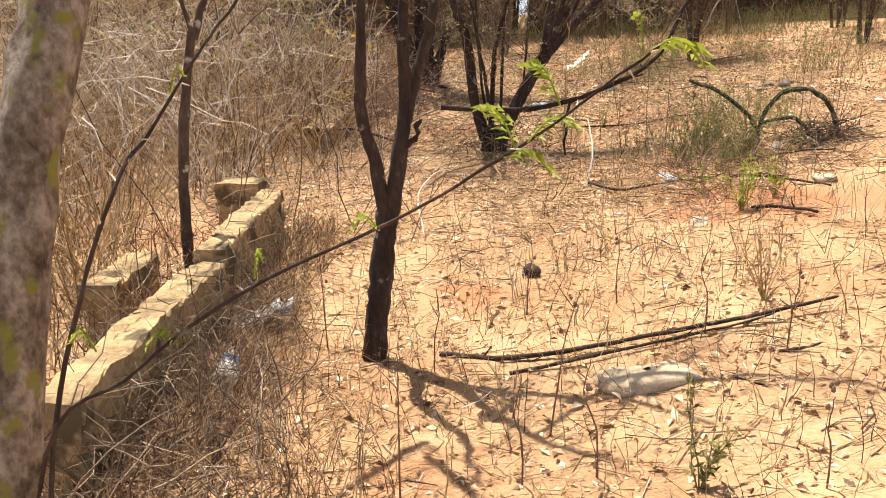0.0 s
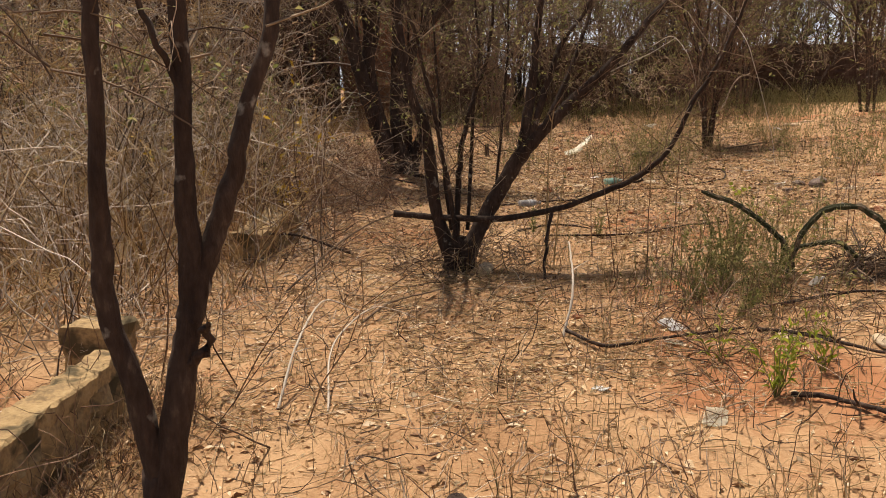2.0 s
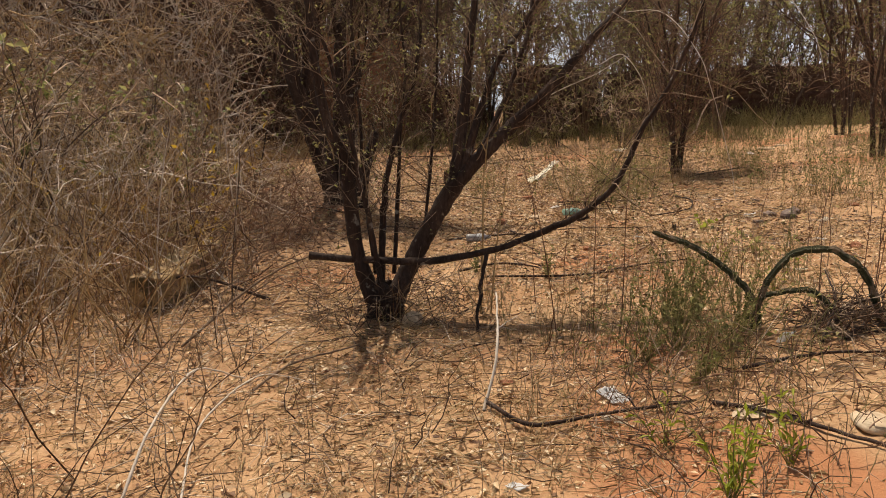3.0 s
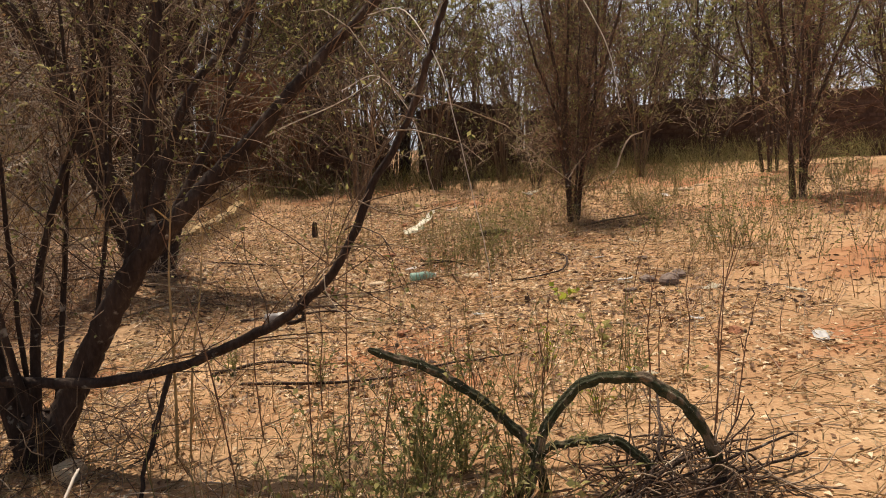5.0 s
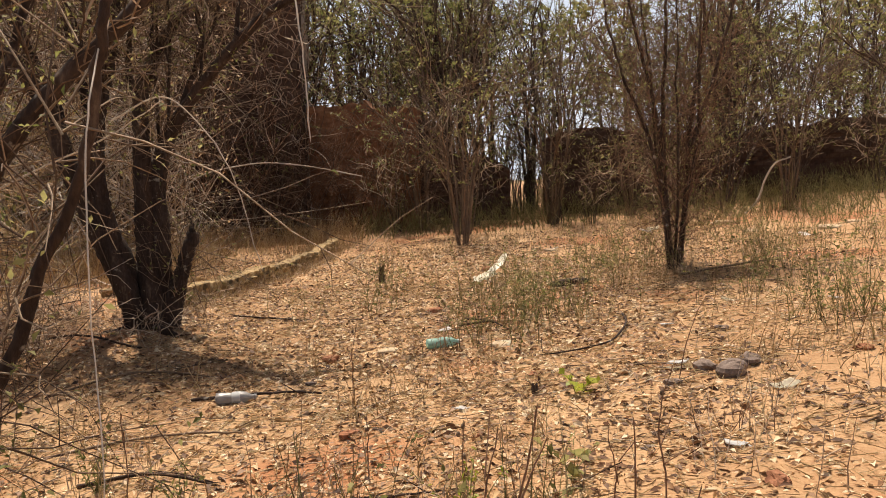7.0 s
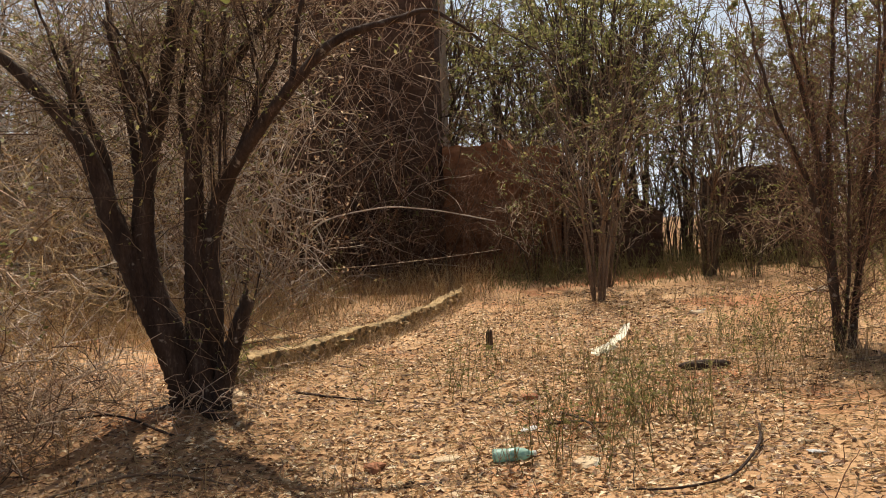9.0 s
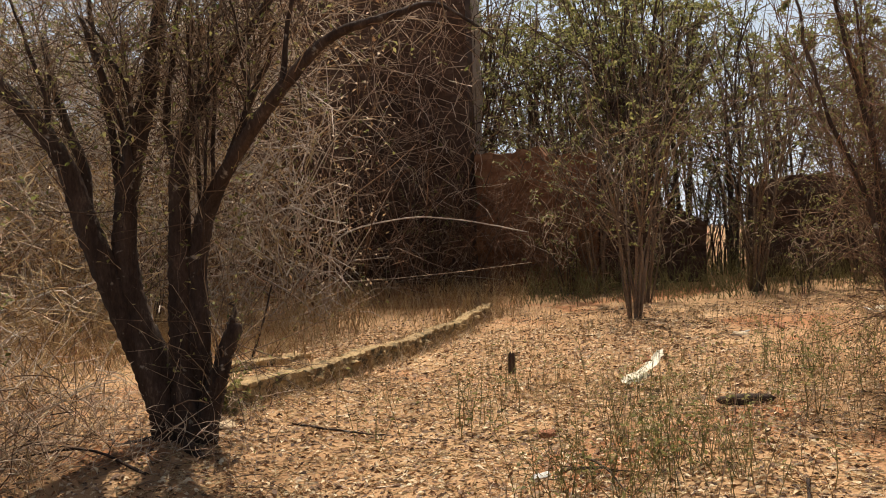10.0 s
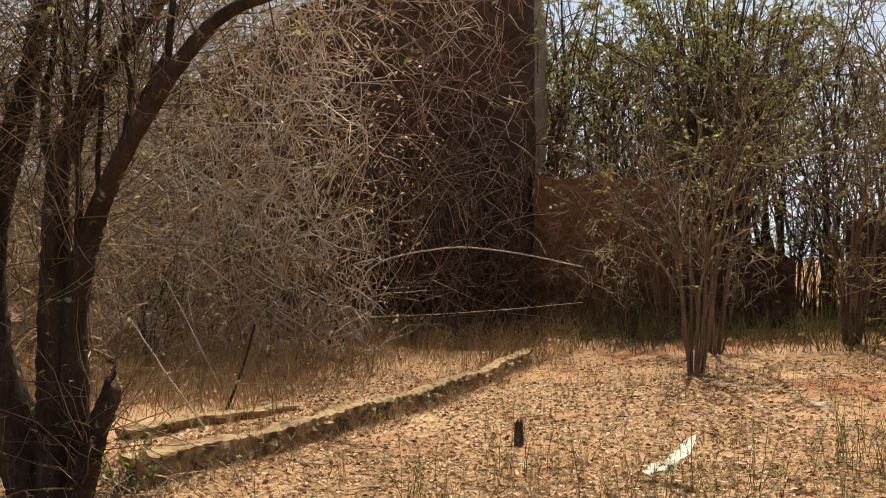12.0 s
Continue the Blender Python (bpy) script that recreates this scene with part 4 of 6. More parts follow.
brush("dry_brush", "thick tangle of dry tan stalks behind the kerb", 2900, [(-6, -0.7, 8.2, 13.5, 5), (-3.6, -1.5, 5.5, 8.5, 1.3), (-9, -2, 11, 17, 3), (-0.9, 0.3, 8.4, 13.2, 0.9)], 1.25, STRAW, 0.0052, 0.4, 0.2)
brush("dry_brush", "grey bare twigs among the dry brush", 900, [(-6, -0.6, 7.8, 13.5, 5), (-9, -1, 11, 17, 3), (-0.8, 0.9, 9.5, 13.5, 0.7)], 1.8, PALE_TWIG, 0.0055, 0.5, 0.28)
brush("dry_brush", "dark bare twigs among the dry brush", 600, [(-6, -0.6, 7.8, 13.5, 5), (-9, -1, 11, 17, 3), (-1.3, 0.9, 6.0, 13.5, 1.0)], 1.7, TWIG, 0.005, 0.45, 0.25)


def tangle(name, label, count, box, length, radius, mat, hang=0.06):
    """A mass of looping dry vines filling a volume (x0, x1, y0, y1, height), thinning upwards."""
    x, y = rng.uniform(box[0], box[1], count), rng.uniform(box[2], box[3], count)
    z = gz(x, y) + box[4] * rng.uniform(0, 1, count) ** 1.15
    g = grow(np.stack([x, y, z], -1), rng.normal(0, 1, (count, 3)) * np.array([1, 0.7, 0.9]), length * rng.uniform(0.5, 1.4, count), 0.38, hang, 5)
    g[..., 2] = np.maximum(g[..., 2], gz(g[..., 0], g[..., 1]) + 0.02)
    return add(name, tubes(g, taper(count, 5, radius * rng.uniform(0.6, 1.4, count)), 3), mat, label=label, category="vines", kind="stuff")


brush("vine_tangle", "dry leafless brown vine stems climbing the ruin", 300, [(-6.5, 2.1, 22.4, 25.0, 6), (-9, -5, 22, 25, 2), (2.1, 4.5, 23.6, 24.5, 0.6)], 5.2, RED_TWIG, 0.011, 0.3, 0.24, 0.9)
brush("vine_tangle", "brown stems standing before the ruin", 260, [(-7.0, 0.7, 20.4, 22.2, 6)], 4.4, VINE, 0.012, 0.3, 0.24, 2.2, 0.03)
tangle("vine_tangle", "bleached dry vines looping over the ruin", 700, (-7.5, 0.3, 19.8, 21.2, 6.4), 1.8, 0.0125, PALE_TWIG)
tangle("vine_tangle", "fine bleached twigs of the dry vines", 1700, (-7.5, 0.9, 19.8, 21.6, 6.6), 0.7, 0.009, PALE_TWIG)
tangle("vine_tangle", "tan dry vines looping over the ruin", 800, (-7.5, 0.6, 19.6, 21.4, 6.6), 1.1, 0.011, STRAW)
tangle("vine_tangle", "red-brown dry vines looping over the ruin", 520, (-7.0, 0.6, 20.2, 22.4, 6.8), 1.6, 0.0115, VINE)
tangle("vine_tangle", "brown vines hanging over the tall ruin corner", 560, (0.2, 2.4, 23.6, 25.1, 7.0), 1.2, 0.009, VINE)
tangle("vine_tangle", "brown dry vines looping over the ruin", 600, (-7.5, 0.6, 22.8, 25.1, 7.4), 1.6, 0.010, VINE)
x, y = rng.uniform(-7.5, 1.4, 7000), rng.uniform(19.7, 22.8, 7000)
hung = np.stack([x, y, gz(x, y) + 6.8 * rng.uniform(0, 1, 7000) ** 1.1], -1)
add("hanging_leaves", leaves(hung[:5400], 0.085 * rng.uniform(0.5, 1.3, 5400), 0.8, 0.5, simple=True), LITTER, label="withered brown leaves caught in the vines", category="leaves", kind="stuff")
add("hanging_leaves", leaves(hung[5400:], 0.07 * rng.uniform(0.5, 1.3, 1600), 0.8, 0.5, simple=True), LEAF_OLIVE, label="sparse olive leaves in the vines", category="leaves", kind="stuff")
tangle("vine_tangle", "dark vines hanging over the red wall", 700, (1.8, 5.2, 23.4, 24.6, 2.0), 1.1, 0.006, RED_TWIG)
tangle("vine_tangle", "dry vines over the outer wall", 700, (-14, -5.5, 18.0, 21.5, 4.4), 1.4, 0.011, PALE_TWIG)
tangle("vine_tangle", "tan dry vines heaped before the outer wall", 1200, (-14, -4.5, 17.6, 21.5, 4.0), 0.9, 0.0095, STRAW)
tangle("brush_tangle", "brown dry brush heaped beside the big tree", 700, (-3.2, 0.75, 10.6, 14.6, 1.0), 0.7, 0.0035, TWIG)
tangle("brush_tangle", "tan dry brush heaped beside the big tree", 2000, (-3.6, 0.9, 10.2, 15.0, 1.0), 0.6, 0.0048, STRAW)
tangle("brush_tangle", "pale dry brush heaped beside the big tree", 700, (-3.6, 1.0, 10.2, 15.0, 1.1), 0.7, 0.0048, PALE_TWIG)
tangle("brush_tangle", "dark twigs heaped behind the spreading tree", 700, (-0.6, 1.5, 9.3, 12.4, 0.8), 0.6, 0.0035, RED_TWIG)
tangle("brush_tangle", "dry twigs tangled behind the kerb", 1700, (-5.5, -0.9, 7.6, 12.0, 1.5), 0.7, 0.0038, STRAW)
tangle("brush_tangle", "bleached twigs tangled behind the kerb", 900, (-5.5, -0.7, 6.6, 12.0, 1.4), 0.8, 0.004, PALE_TWIG)
tangle("brush_tangle", "sunlit dry brush beyond the kerb", 1900, (-9.0, -0.2, 14.6, 20.2, 2.4), 0.9, 0.0068, STRAW)
tangle("brush_tangle", "red-brown brush beyond the kerb", 800, (-9.0, -0.6, 14.6, 20.2, 2.2), 0.9, 0.007, VINE)
K1 = [(-1.17 + 0.268 * (y - 3.5), y) for y in np.arange(3.2, 6.6, 0.3)]
brush("shaded_brush", "dark twigs crowding the shaded side of the kerb", 380, [(x - 0.02, x + 0.3, y - 0.15, y + 0.15, 1) for x, y in K1], 0.36, TWIG, 0.0024, 0.7, 0.3, 1.0, 0.05)
brush("shaded_brush", "dry stems crowding the side of the kerb", 700, [(x - 0.02, x + 0.35, y - 0.15, y + 0.15, 1) for x, y in K1], 0.34, STRAW, 0.0022, 0.6, 0.25, 0.8, 0.05)
brush("dry_weeds", "dry weed stalks over the sandy soil", 420, [(-0.6, 3.4, 2.6, 7.6, 1)], 0.32, TWIG, 0.0021, 0.2, 0.12, 1.2, category="weeds", k=5)
brush("dry_weeds", "tan weed stalks over the sandy soil", 520, [(-0.6, 3.4, 2.6, 7.6, 1)], 0.26, STRAW, 0.002, 0.25, 0.14, 1.2, category="weeds", k=5)
brush("green_weeds", "half-green weeds over the sandy soil", 300, [(0.0, 1.4, 3.6, 5.4, 2), (2.2, 3.4, 5.4, 7.6, 3), (1.2, 3, 7.4, 9, 1)], 0.24, GREEN_STRAW, 0.0022, 0.25, 0.14, 1.5, category="weeds", k=5)
brush("dry_grass", "dry grass and straw along the kerb", 2300, [(x - 0.35, x + 0.4, y - 0.3, y + 0.3, 1) for x, y in [(1.95 + 0.165 * (v - 14.2), v) for v in np.arange(14.2, 21.2, 0.6)]], 0.24, STRAW, 0.0028, 0.5, 0.25, 0.5, category="grass", k=4)
brush("dry_brush", "dry stems standing between the pieces of kerb", 420, [(-2.4, -1.12, 4.3, 7.4, 1)], 0.5, STRAW, 0.0035, 0.5, 0.25, 1.0)
brush("dry_brush", "dark twigs standing between the pieces of kerb", 260, [(-2.4, -1.12, 4.3, 7.4, 1)], 0.55, TWIG, 0.0035, 0.5, 0.25, 1.0)
brush("dry_twigs", "dead brown twigs against the low kerb", 500, [(2.12 + 0.158 * (v - 14.2), 2.34 + 0.158 * (v - 14.2), v - 0.3, v + 0.3, 1) for v in np.arange(14.2, 21.0, 0.6)], 0.22, VINE, 0.0034, 0.8, 0.3, 1.2, 0.06)
brush("dry_twigs", "brown twigs and straw by the start of the kerb", 1000, [(-1.35, -0.45, 2.4, 4.3, 2.6), (-1.1, -0.5, 4.1, 5.4, 1)], 0.34, RED_TWIG, 0.0024, 0.8, 0.3, 1.2, 0.06)
brush("dry_twigs", "straw by the start of the kerb", 900, [(-1.35, -0.2, 2.4, 4.4, 2), (-1.1, -0.4, 4.1, 5.4, 1)], 0.3, STRAW, 0.002, 0.8, 0.3, 0.8, 0.06)
tangle("brush_tangle", "grey dead twigs lying over the start of the kerb", 420, (-1.45, -0.55, 2.7, 4.5, 0.34), 0.4, 0.0028, TWIG)
tangle("brush_tangle", "brown dead twigs trailing over the kerb", 260, (-1.3, -0.45, 4.2, 6.4, 0.42), 0.35, 0.0026, RED_TWIG)
tangle("brush_tangle", "grey dead twigs strewn before the many-stemmed tree", 230, (0.0, 3.0, 5.0, 8.3, 0.1), 0.3, 0.0032, TWIG)
tangle("brush_tangle", "pale dead twigs strewn before the many-stemmed tree", 150, (0.0, 3.0, 5.0, 8.3, 0.12), 0.28, 0.003, VINE)
tangle("brush_tangle", "red-brown dead twigs strewn under the cactus stems", 260, (2.3, 4.2, 5.6, 7.4, 0.14), 0.35, 0.0032, RED_TWIG)
tangle("brush_tangle", "sunlit dry brush on the slope", 1500, (-7.5, -1.0, 9.0, 14.5, 2.3), 0.9, 0.0045, STRAW)
tangle("brush_tangle", "dead twigs and straw heaped round the big tree", 300, (1.1, 2.4, 12.7, 13.9, 0.25), 0.35, 0.0035, VINE)
tangle("brush_tangle", "brown brush in front of the big tree", 420, (-0.2, 1.6, 11.4, 13.2, 0.6), 0.5, 0.0038, VINE)
tangle("brush_tangle", "dark brush in front of the big tree", 380, (-0.2, 1.5, 11.6, 13.2, 0.5), 0.5, 0.0038, TWIG)
tangle("brush_tangle", "dark dead twigs heaped under the cactus stems", 260, (3.95, 4.5, 6.85, 7.3, 0.15), 0.28, 0.0045, TWIG)
tangle("brush_tangle", "dead twigs heaped round the spreading tree", 260, (1.2, 2.4, 8.3, 9.3, 0.22), 0.4, 0.0032, TWIG)
brush("green_weeds", "half-green weeds over the far clearing", 800, [(6.5, 13, 9.5, 18, 1)], 0.55, GREEN_STRAW, 0.003, 0.2, 0.14, 2.0, category="weeds", k=5, clump=12, leafy=3500)
brush("dry_grass", "olive weeds beyond the wall", 900, [(4.5, 12, 25.9, 30, 1)], 1.3, GREEN_STRAW, 0.008, 0.3, 0.2, 0.8, category="grass", k=4)
brush("dry_grass", "tall dry grass between kerb and ruin", 4600, [(-3.5, 1.6, 16, 23, 5), (1.6, 3.6, 20.5, 24, 1.2), (-6, 0.6, 13.5, 22, 2)], 0.6, STRAW, 0.0042, 0.35, 0.18, 0.5, category="grass", k=4)
brush("dry_grass", "olive weeds along the foot of the far wall", 3600, [(3.5, 18, 22, 24.9, 5), (9, 17, 18, 22, 2)], 0.7, GREEN_STRAW, 0.005, 0.35, 0.2, 0.8, category="grass")
brush("dry_weeds", "thin upright dry weed stalks over the clearing", 2600, [(1.0, 9.5, 8.5, 21, 6), (2.4, 5, 7.6, 10, 0.6), (6.5, 12, 10, 21, 2.5), (1.0, 4.2, 4.6, 7.2, 0.5), (-0.6, 2.2, 3.0, 6.3, 0.35)], 0.34, STRAW, 0.0028, 0.2, 0.14, 1.4, category="weeds", k=4, clump=14)
brush("dry_weeds", "brown thin weed stalks over the clearing", 800, [(1.0, 9.5, 8.5, 21, 6), (2.4, 5, 7.6, 10, 0.6), (6.5, 12, 10, 21, 2.5), (1.0, 4.2, 4.2, 7.2, 0.6), (-0.6, 2.2, 2.6, 6.3, 0.5)], 0.42, VINE, 0.0028, 0.2, 0.14, 1.4, category="weeds", k=4, clump=9)
brush("green_weeds", "half-green weed stalks in loose patches", 750, [(4.7, 5.9, 11.8, 13.4, 1), (4.9, 6.3, 14.2, 15.3, 1), (6.3, 8.6, 13.2, 16.5, 1.2), (8.5, 12, 13.5, 18, 2), (4.0, 4.7, 7.7, 8.4, 0.3), (2.7, 3.5, 6.6, 7.6, 0.5), (3.2, 4.4, 12.8, 15.6, 0.5)], 0.6, GREEN_STRAW, 0.0028, 0.2, 0.14, 2.5, category="weeds", k=5, clump=10, leafy=3200)
brush("dry_twigs", "low tangle of dead twigs at the foot of the trees", 1500, [(-0.9, 1.0, 7.6, 10.2, 1.6), (0.0, 1.2, 11.0, 14.6, 1.6), (-1.45, -0.75, 3.0, 5.6, 1.0), (2.5, 3.6, 6.2, 7.3, 0.4)], 0.42, TWIG, 0.0028, 1.1, 0.32, 1.0, 0.12)
brush("dry_twigs", "pale dead twigs lying over one another", 500, [(-0.9, 1.0, 7.4, 10.2, 1.6), (0.0, 1.2, 11.0, 14.6, 1.6), (-1.45, -0.65, 3.0, 5.6, 0.8)], 0.5, PALE_TWIG, 0.0026, 1.2, 0.3, 0.8, 0.12)
brush("shaded_brush", "brown twigs against the side of the kerb", 380, [(x + 0.02, x + 0.32, y - 0.15, y + 0.15, 1) for x, y in K1], 0.28, RED_TWIG, 0.0025, 0.6, 0.25, 0.8)


def flat_sticks(name, label, count, boxes, length, radius, mat, rise=0.0):
    p = scatter(count, boxes)
    a = rng.uniform(0, 2 * np.pi, count)
    ln = length * rng.uniform(0.4, 1.4, count)
    u = np.linspace(-0.5, 0.5, 3)
    way = np.stack([np.cos(a), np.sin(a)], -1)
    side = np.stack([-np.sin(a), np.cos(a)], -1)
    xy = p[:, None, :2] + way[:, None] * (u[None, :, None] * ln[:, None, None]) + side[:, None] * (rng.normal(0, 0.05, (count, 3)) * ln[:, None])[..., None]
    r = taper(count, 3, radius * rng.uniform(0.5, 1.5, count), 0.5)
    z = fade_land(xy[..., 0], xy[..., 1]) + r * 0.7 + rng.uniform(0, 0.012, (count, 1)) + np.abs(rng.normal(0, rise, (count, 1))) * ln[:, None] * np.array([0.0, 0.6, 1.0])
    return add(name, tubes(np.concatenate([xy, z[..., None]], -1), r, 3), mat, label=label, category="litter", kind="stuff")


NEAR = [(-1.6, 3.0, 1.6, 6.5, 2), (1.0, 6.5, 6.0, 11, 3), (2.0, 7.5, 10.5, 16, 3), (-1.0, 2.2, 6.3, 11, 1.6), (3, 10, 15, 22, 1.6), (6.3, 12, 8, 17, 1.2)]
flat_sticks("fallen_straw", "short broken straws and twigs lying on the soil", 20000, NEAR, 0.12, 0.0024, STRAW)
loose_straw = flat_sticks("loose_straw", "tangled straw standing off the soil", 9000, NEAR, 0.16, 0.002, STRAW, 0.3)
flat_sticks("fallen_twigs", "brown thin twigs fallen on the soil", 2600, NEAR, 0.2, 0.003, VINE)
flat_sticks("fallen_twigs", "dark thin twigs fallen on the soil", 900, NEAR, 0.22, 0.0035, TWIG, 0.1)


def litter(count, boxes, size, mat, name, label, simple=False):
    p = scatter(count, boxes)
    p[:, 2] += rng.uniform(0.001, 0.008, count)
    return add(name, leaves(p, size * rng.uniform(0.4, 1.4, count), 0.1, 0.45, simple=simple), mat, label=label, category="litter", kind="stuff")


BROWN_LITTER = material("rotting_brown_leaves", [(0.2, (0.07, 0.04, 0.027)), (0.5, (0.17, 0.1, 0.065)), (0.85, (0.33, 0.22, 0.15))], 3, 0.75, 0.1, 30, island=0.9, translucent=0.15)
litter(22000, [(1.5, 9, 13.5, 21.5, 4), (0.9, 6.5, 9, 14, 2), (6, 11, 9, 15, 1)], 0.05, BROWN_LITTER, "leaf_litter", "rotting brown leaves over the clearing", True)
litter(50000, [(-1.6, 3.0, 1.6, 6.5, 1.3), *NEAR[1:]], 0.034, LITTER, "leaf_litter", "fallen dry brown leaves covering the ground", True)
litter(30000, [(0.8, 6.5, 11.5, 20, 5), (-1.5, 2, 2.5, 9, 0.35), (3, 6, 8, 13, 1)], 0.055, LITTER, "leaf_litter", "pale curled dead leaves under the trees")

# ---------------------------------------------------------------- single plants
rng = np.random.default_rng(33)


def g3(x, y, lift=0.0):
    return (x, y, float(fade_land(x, y)) + lift)


def stalk(x, y, height, lean=(0.0, 0.0), pods=0, mat=RED_TWIG, label="tall thin dry weed stalk", r=0.0038, branch=2):
    """One tall weed stalk with a few side shoots and, if wanted, dry seed heads."""
    ob = thing("weed_stalk", g3(x, y), label, "weed", "tall dry weed stalks")
    c = [(0, 0, -0.04), (lean[0] * 0.3, lean[1] * 0.3, height * 0.4), (lean[0] * 0.6 + rng.normal(0, 0.015), lean[1] * 0.6, height * 0.7), (lean[0], lean[1], height)]
    add("stem", limb(c, r, r * 0.4, 6, 20, 0.012, 0.1), mat, ob)
    p = curve(c, 20)
    for _ in range(branch):
        q = p[rng.integers(6, 18)]
        d = np.array([*rng.normal(0, 0.07, 2), rng.uniform(0.04, 0.14)])
        add("side_shoot", limb([q, q + d * 0.6, q + d], r * 0.6, r * 0.25, 5, 8, 0.005), mat, ob)
    for _ in range(pods):
        q = p[rng.integers(12, 20)]
        d = np.array([*rng.normal(0, 0.02, 2), rng.uniform(0.0, 0.02)])
        add("seed_head", (blob((0.016, 0.016, 0.024), int(rng.integers(999)), 0.2, 6, 8)[0] + q + d * 0.5, blob((0.016, 0.016, 0.024), 1, 0.2, 6, 8)[1]), TWIG, ob)
    return ob


for x, y, h, lx, ly, pods in ((3.02, 7.96, 0.98, 0.0, 0, 0), (3.15, 7.83, 1.1, 0.03, 0, 0), (2.72, 7.82, 1.2, -0.25, 0.05, 1), (2.85, 8.6, 0.95, -0.1, 0, 0), (3.24, 7.64, 0.6, 0.08, 0, 2), (4.7, 7.58, 0.7, 0.02, 0, 0), (4.74, 7.52, 0.55, 0.12, 0, 2), (4.37, 7.57, 0.75, 0.03, 0, 0), (4.04, 7.9, 0.5, -0.03, 0, 1),
                            (4.32, 7.05, 0.95, 0.1, 0, 0), (3.82, 8.23, 0.45, 0.0, 0, 2), (3.92, 10.72, 0.5, 0.02, 0, 1), (3.17, 8.88, 0.6, 0.0, 0, 0), (4.05, 9.47, 0.32, 0.0, 0, 2), (4.89, 8.39, 0.42, 0.0, 0, 0), (5.04, 8.36, 0.6, 0.02, 0, 1), (5.77, 10.33, 0.5, 0.15, 0, 1), (4.43, 8.81, 0.42, 0.0, 0, 3),
                            (1.21, 4.59, 0.42, -0.03, 0, 2), (-0.3, 4.71, 0.5, -0.03, 0, 1), (1.34, 3.94, 0.45, 0.0, 0, 1), (0.14, 4.21, 0.4, 0.02, 0, 0), (1.55, 3.64, 0.4, 0.03, 0, 2), (0.4, 3.4, 0.55, 0.1, 0, 2), (0.44, 3.05, 0.42, -0.03, 0, 4), (0.2, 3.11, 0.4, -0.02, 0, 3), (1.05, 2.71, 0.33, 0.0, 0, 4), (-0.2, 3.2, 0.5, 0.0, 0, 1), (0.75, 4.7, 0.45, 0.02, 0, 1)):
    stalk(x, y, h, (lx, ly), pods)
stalk(2.44, 8.6, 1.25, (0.05, 0), 0, STRAW, "pale thick dry stalk beside the many-stemmed tree", 0.009, 1)
stalk(2.5, 8.56, 1.1, (0.12, 0), 0, STRAW, "pale thick dry stalk beside the many-stemmed tree", 0.007, 1)


def leafy_plant(name, x, y, height, width, stems, leaf_mat, per_stem, leaf_size, label, stem_mat=GREEN_STRAW, slim=0.35):
    """A small plant: thin stems fanning from one foot, with leaves along them."""
    ob = thing(name, g3(x, y), label, "plant")
    d = rng.normal(0, 1, (stems, 3)) * np.array([width, width, 0]) + np.array([0, 0, height])
    g = grow(np.zeros((stems, 3)) - np.array([0, 0, 0.03]), d, height * rng.uniform(0.6, 1.15, stems), 0.12, 0.01, 8)
    for i in range(stems):
        add("stem", tubes(g[i : i + 1], taper(1, 8, 0.003, 0.4), 5), stem_mat, ob)
    q, t = on_lines(g, stems * per_stem, 0.15)
    side = rng.normal(0, 0.8, q.shape)
    add("foliage", leaves(q, leaf_size * rng.uniform(0.5, 1.3, len(q)), aim=t * 0.7 + side, slim=slim), leaf_mat, ob, kind="stuff")
    return ob


leafy_plant("spiky_weed", 0.7, 2.85, 0.36, 0.03, 5, LEAF_OLIVE, 26, 0.035, "upright leafy olive weed on bare sandy soil")
leafy_plant("green_plant", 2.56, 5.62, 0.42, 0.1, 9, LEAF_GREEN, 14, 0.06, "fresh green narrow-leaved plant", slim=0.22)
leafy_plant("green_plant", 2.55, 6.12, 0.26, 0.06, 5, LEAF_GREEN, 8, 0.05, "small green narrow-leaved plant", slim=0.22)
leafy_plant("green_plant", 2.9, 5.75, 0.3, 0.08, 6, LEAF_GREEN, 8, 0.06, "small bright green sprouting plant", slim=0.25)
for x, y, h, n in ((3.4, 7.5, 0.6, 20), (3.62, 7.75, 0.55, 18), (3.2, 7.2, 0.45, 18), (3.72, 7.4, 0.5, 18), (2.95, 7.1, 0.4, 14), (3.5, 7.15, 0.45, 18), (3.45, 7.85, 0.5, 14), (3.0, 6.7, 0.3, 10)):
    leafy_plant("olive_bush", x, y, h, 0.2, n, LEAF_OLIVE, 30, 0.026, "low olive-green bush growing under the cactus stems", GREEN_STRAW, 0.45)
leafy_plant("yellow_weed", 4.35, 8.0, 0.3, 0.1, 8, LEAF_GREEN, 8, 0.03, "yellow-green weed in the sand", slim=0.35)
leafy_plant("yellow_weed", 4.45, 8.85, 0.38, 0.08, 8, LEAF_GREEN, 10, 0.03, "yellow-green weed in the sand", slim=0.35)
leafy_plant("olive_weed", 3.23, 9.42, 0.3, 0.07, 8, LEAF_OLIVE, 18, 0.03, "small olive weed among litter")
leafy_plant("olive_weed", 2.73, 9.8, 0.28, 0.07, 8, LEAF_OLIVE, 18, 0.03, "small olive weed among litter")
leafy_plant("dark_leafy_plant", 2.0, 14.0, 0.45, 0.16, 12, LEAF_OLIVE, 34, 0.045, "dark green leafy plant at the foot of the big tree", slim=0.5)
leafy_plant("round_leaf_seedling", 5.22, 10.47, 0.2, 0.08, 4, LEAF_GREEN, 4, 0.07, "seedling with round green leaves", slim=0.9)
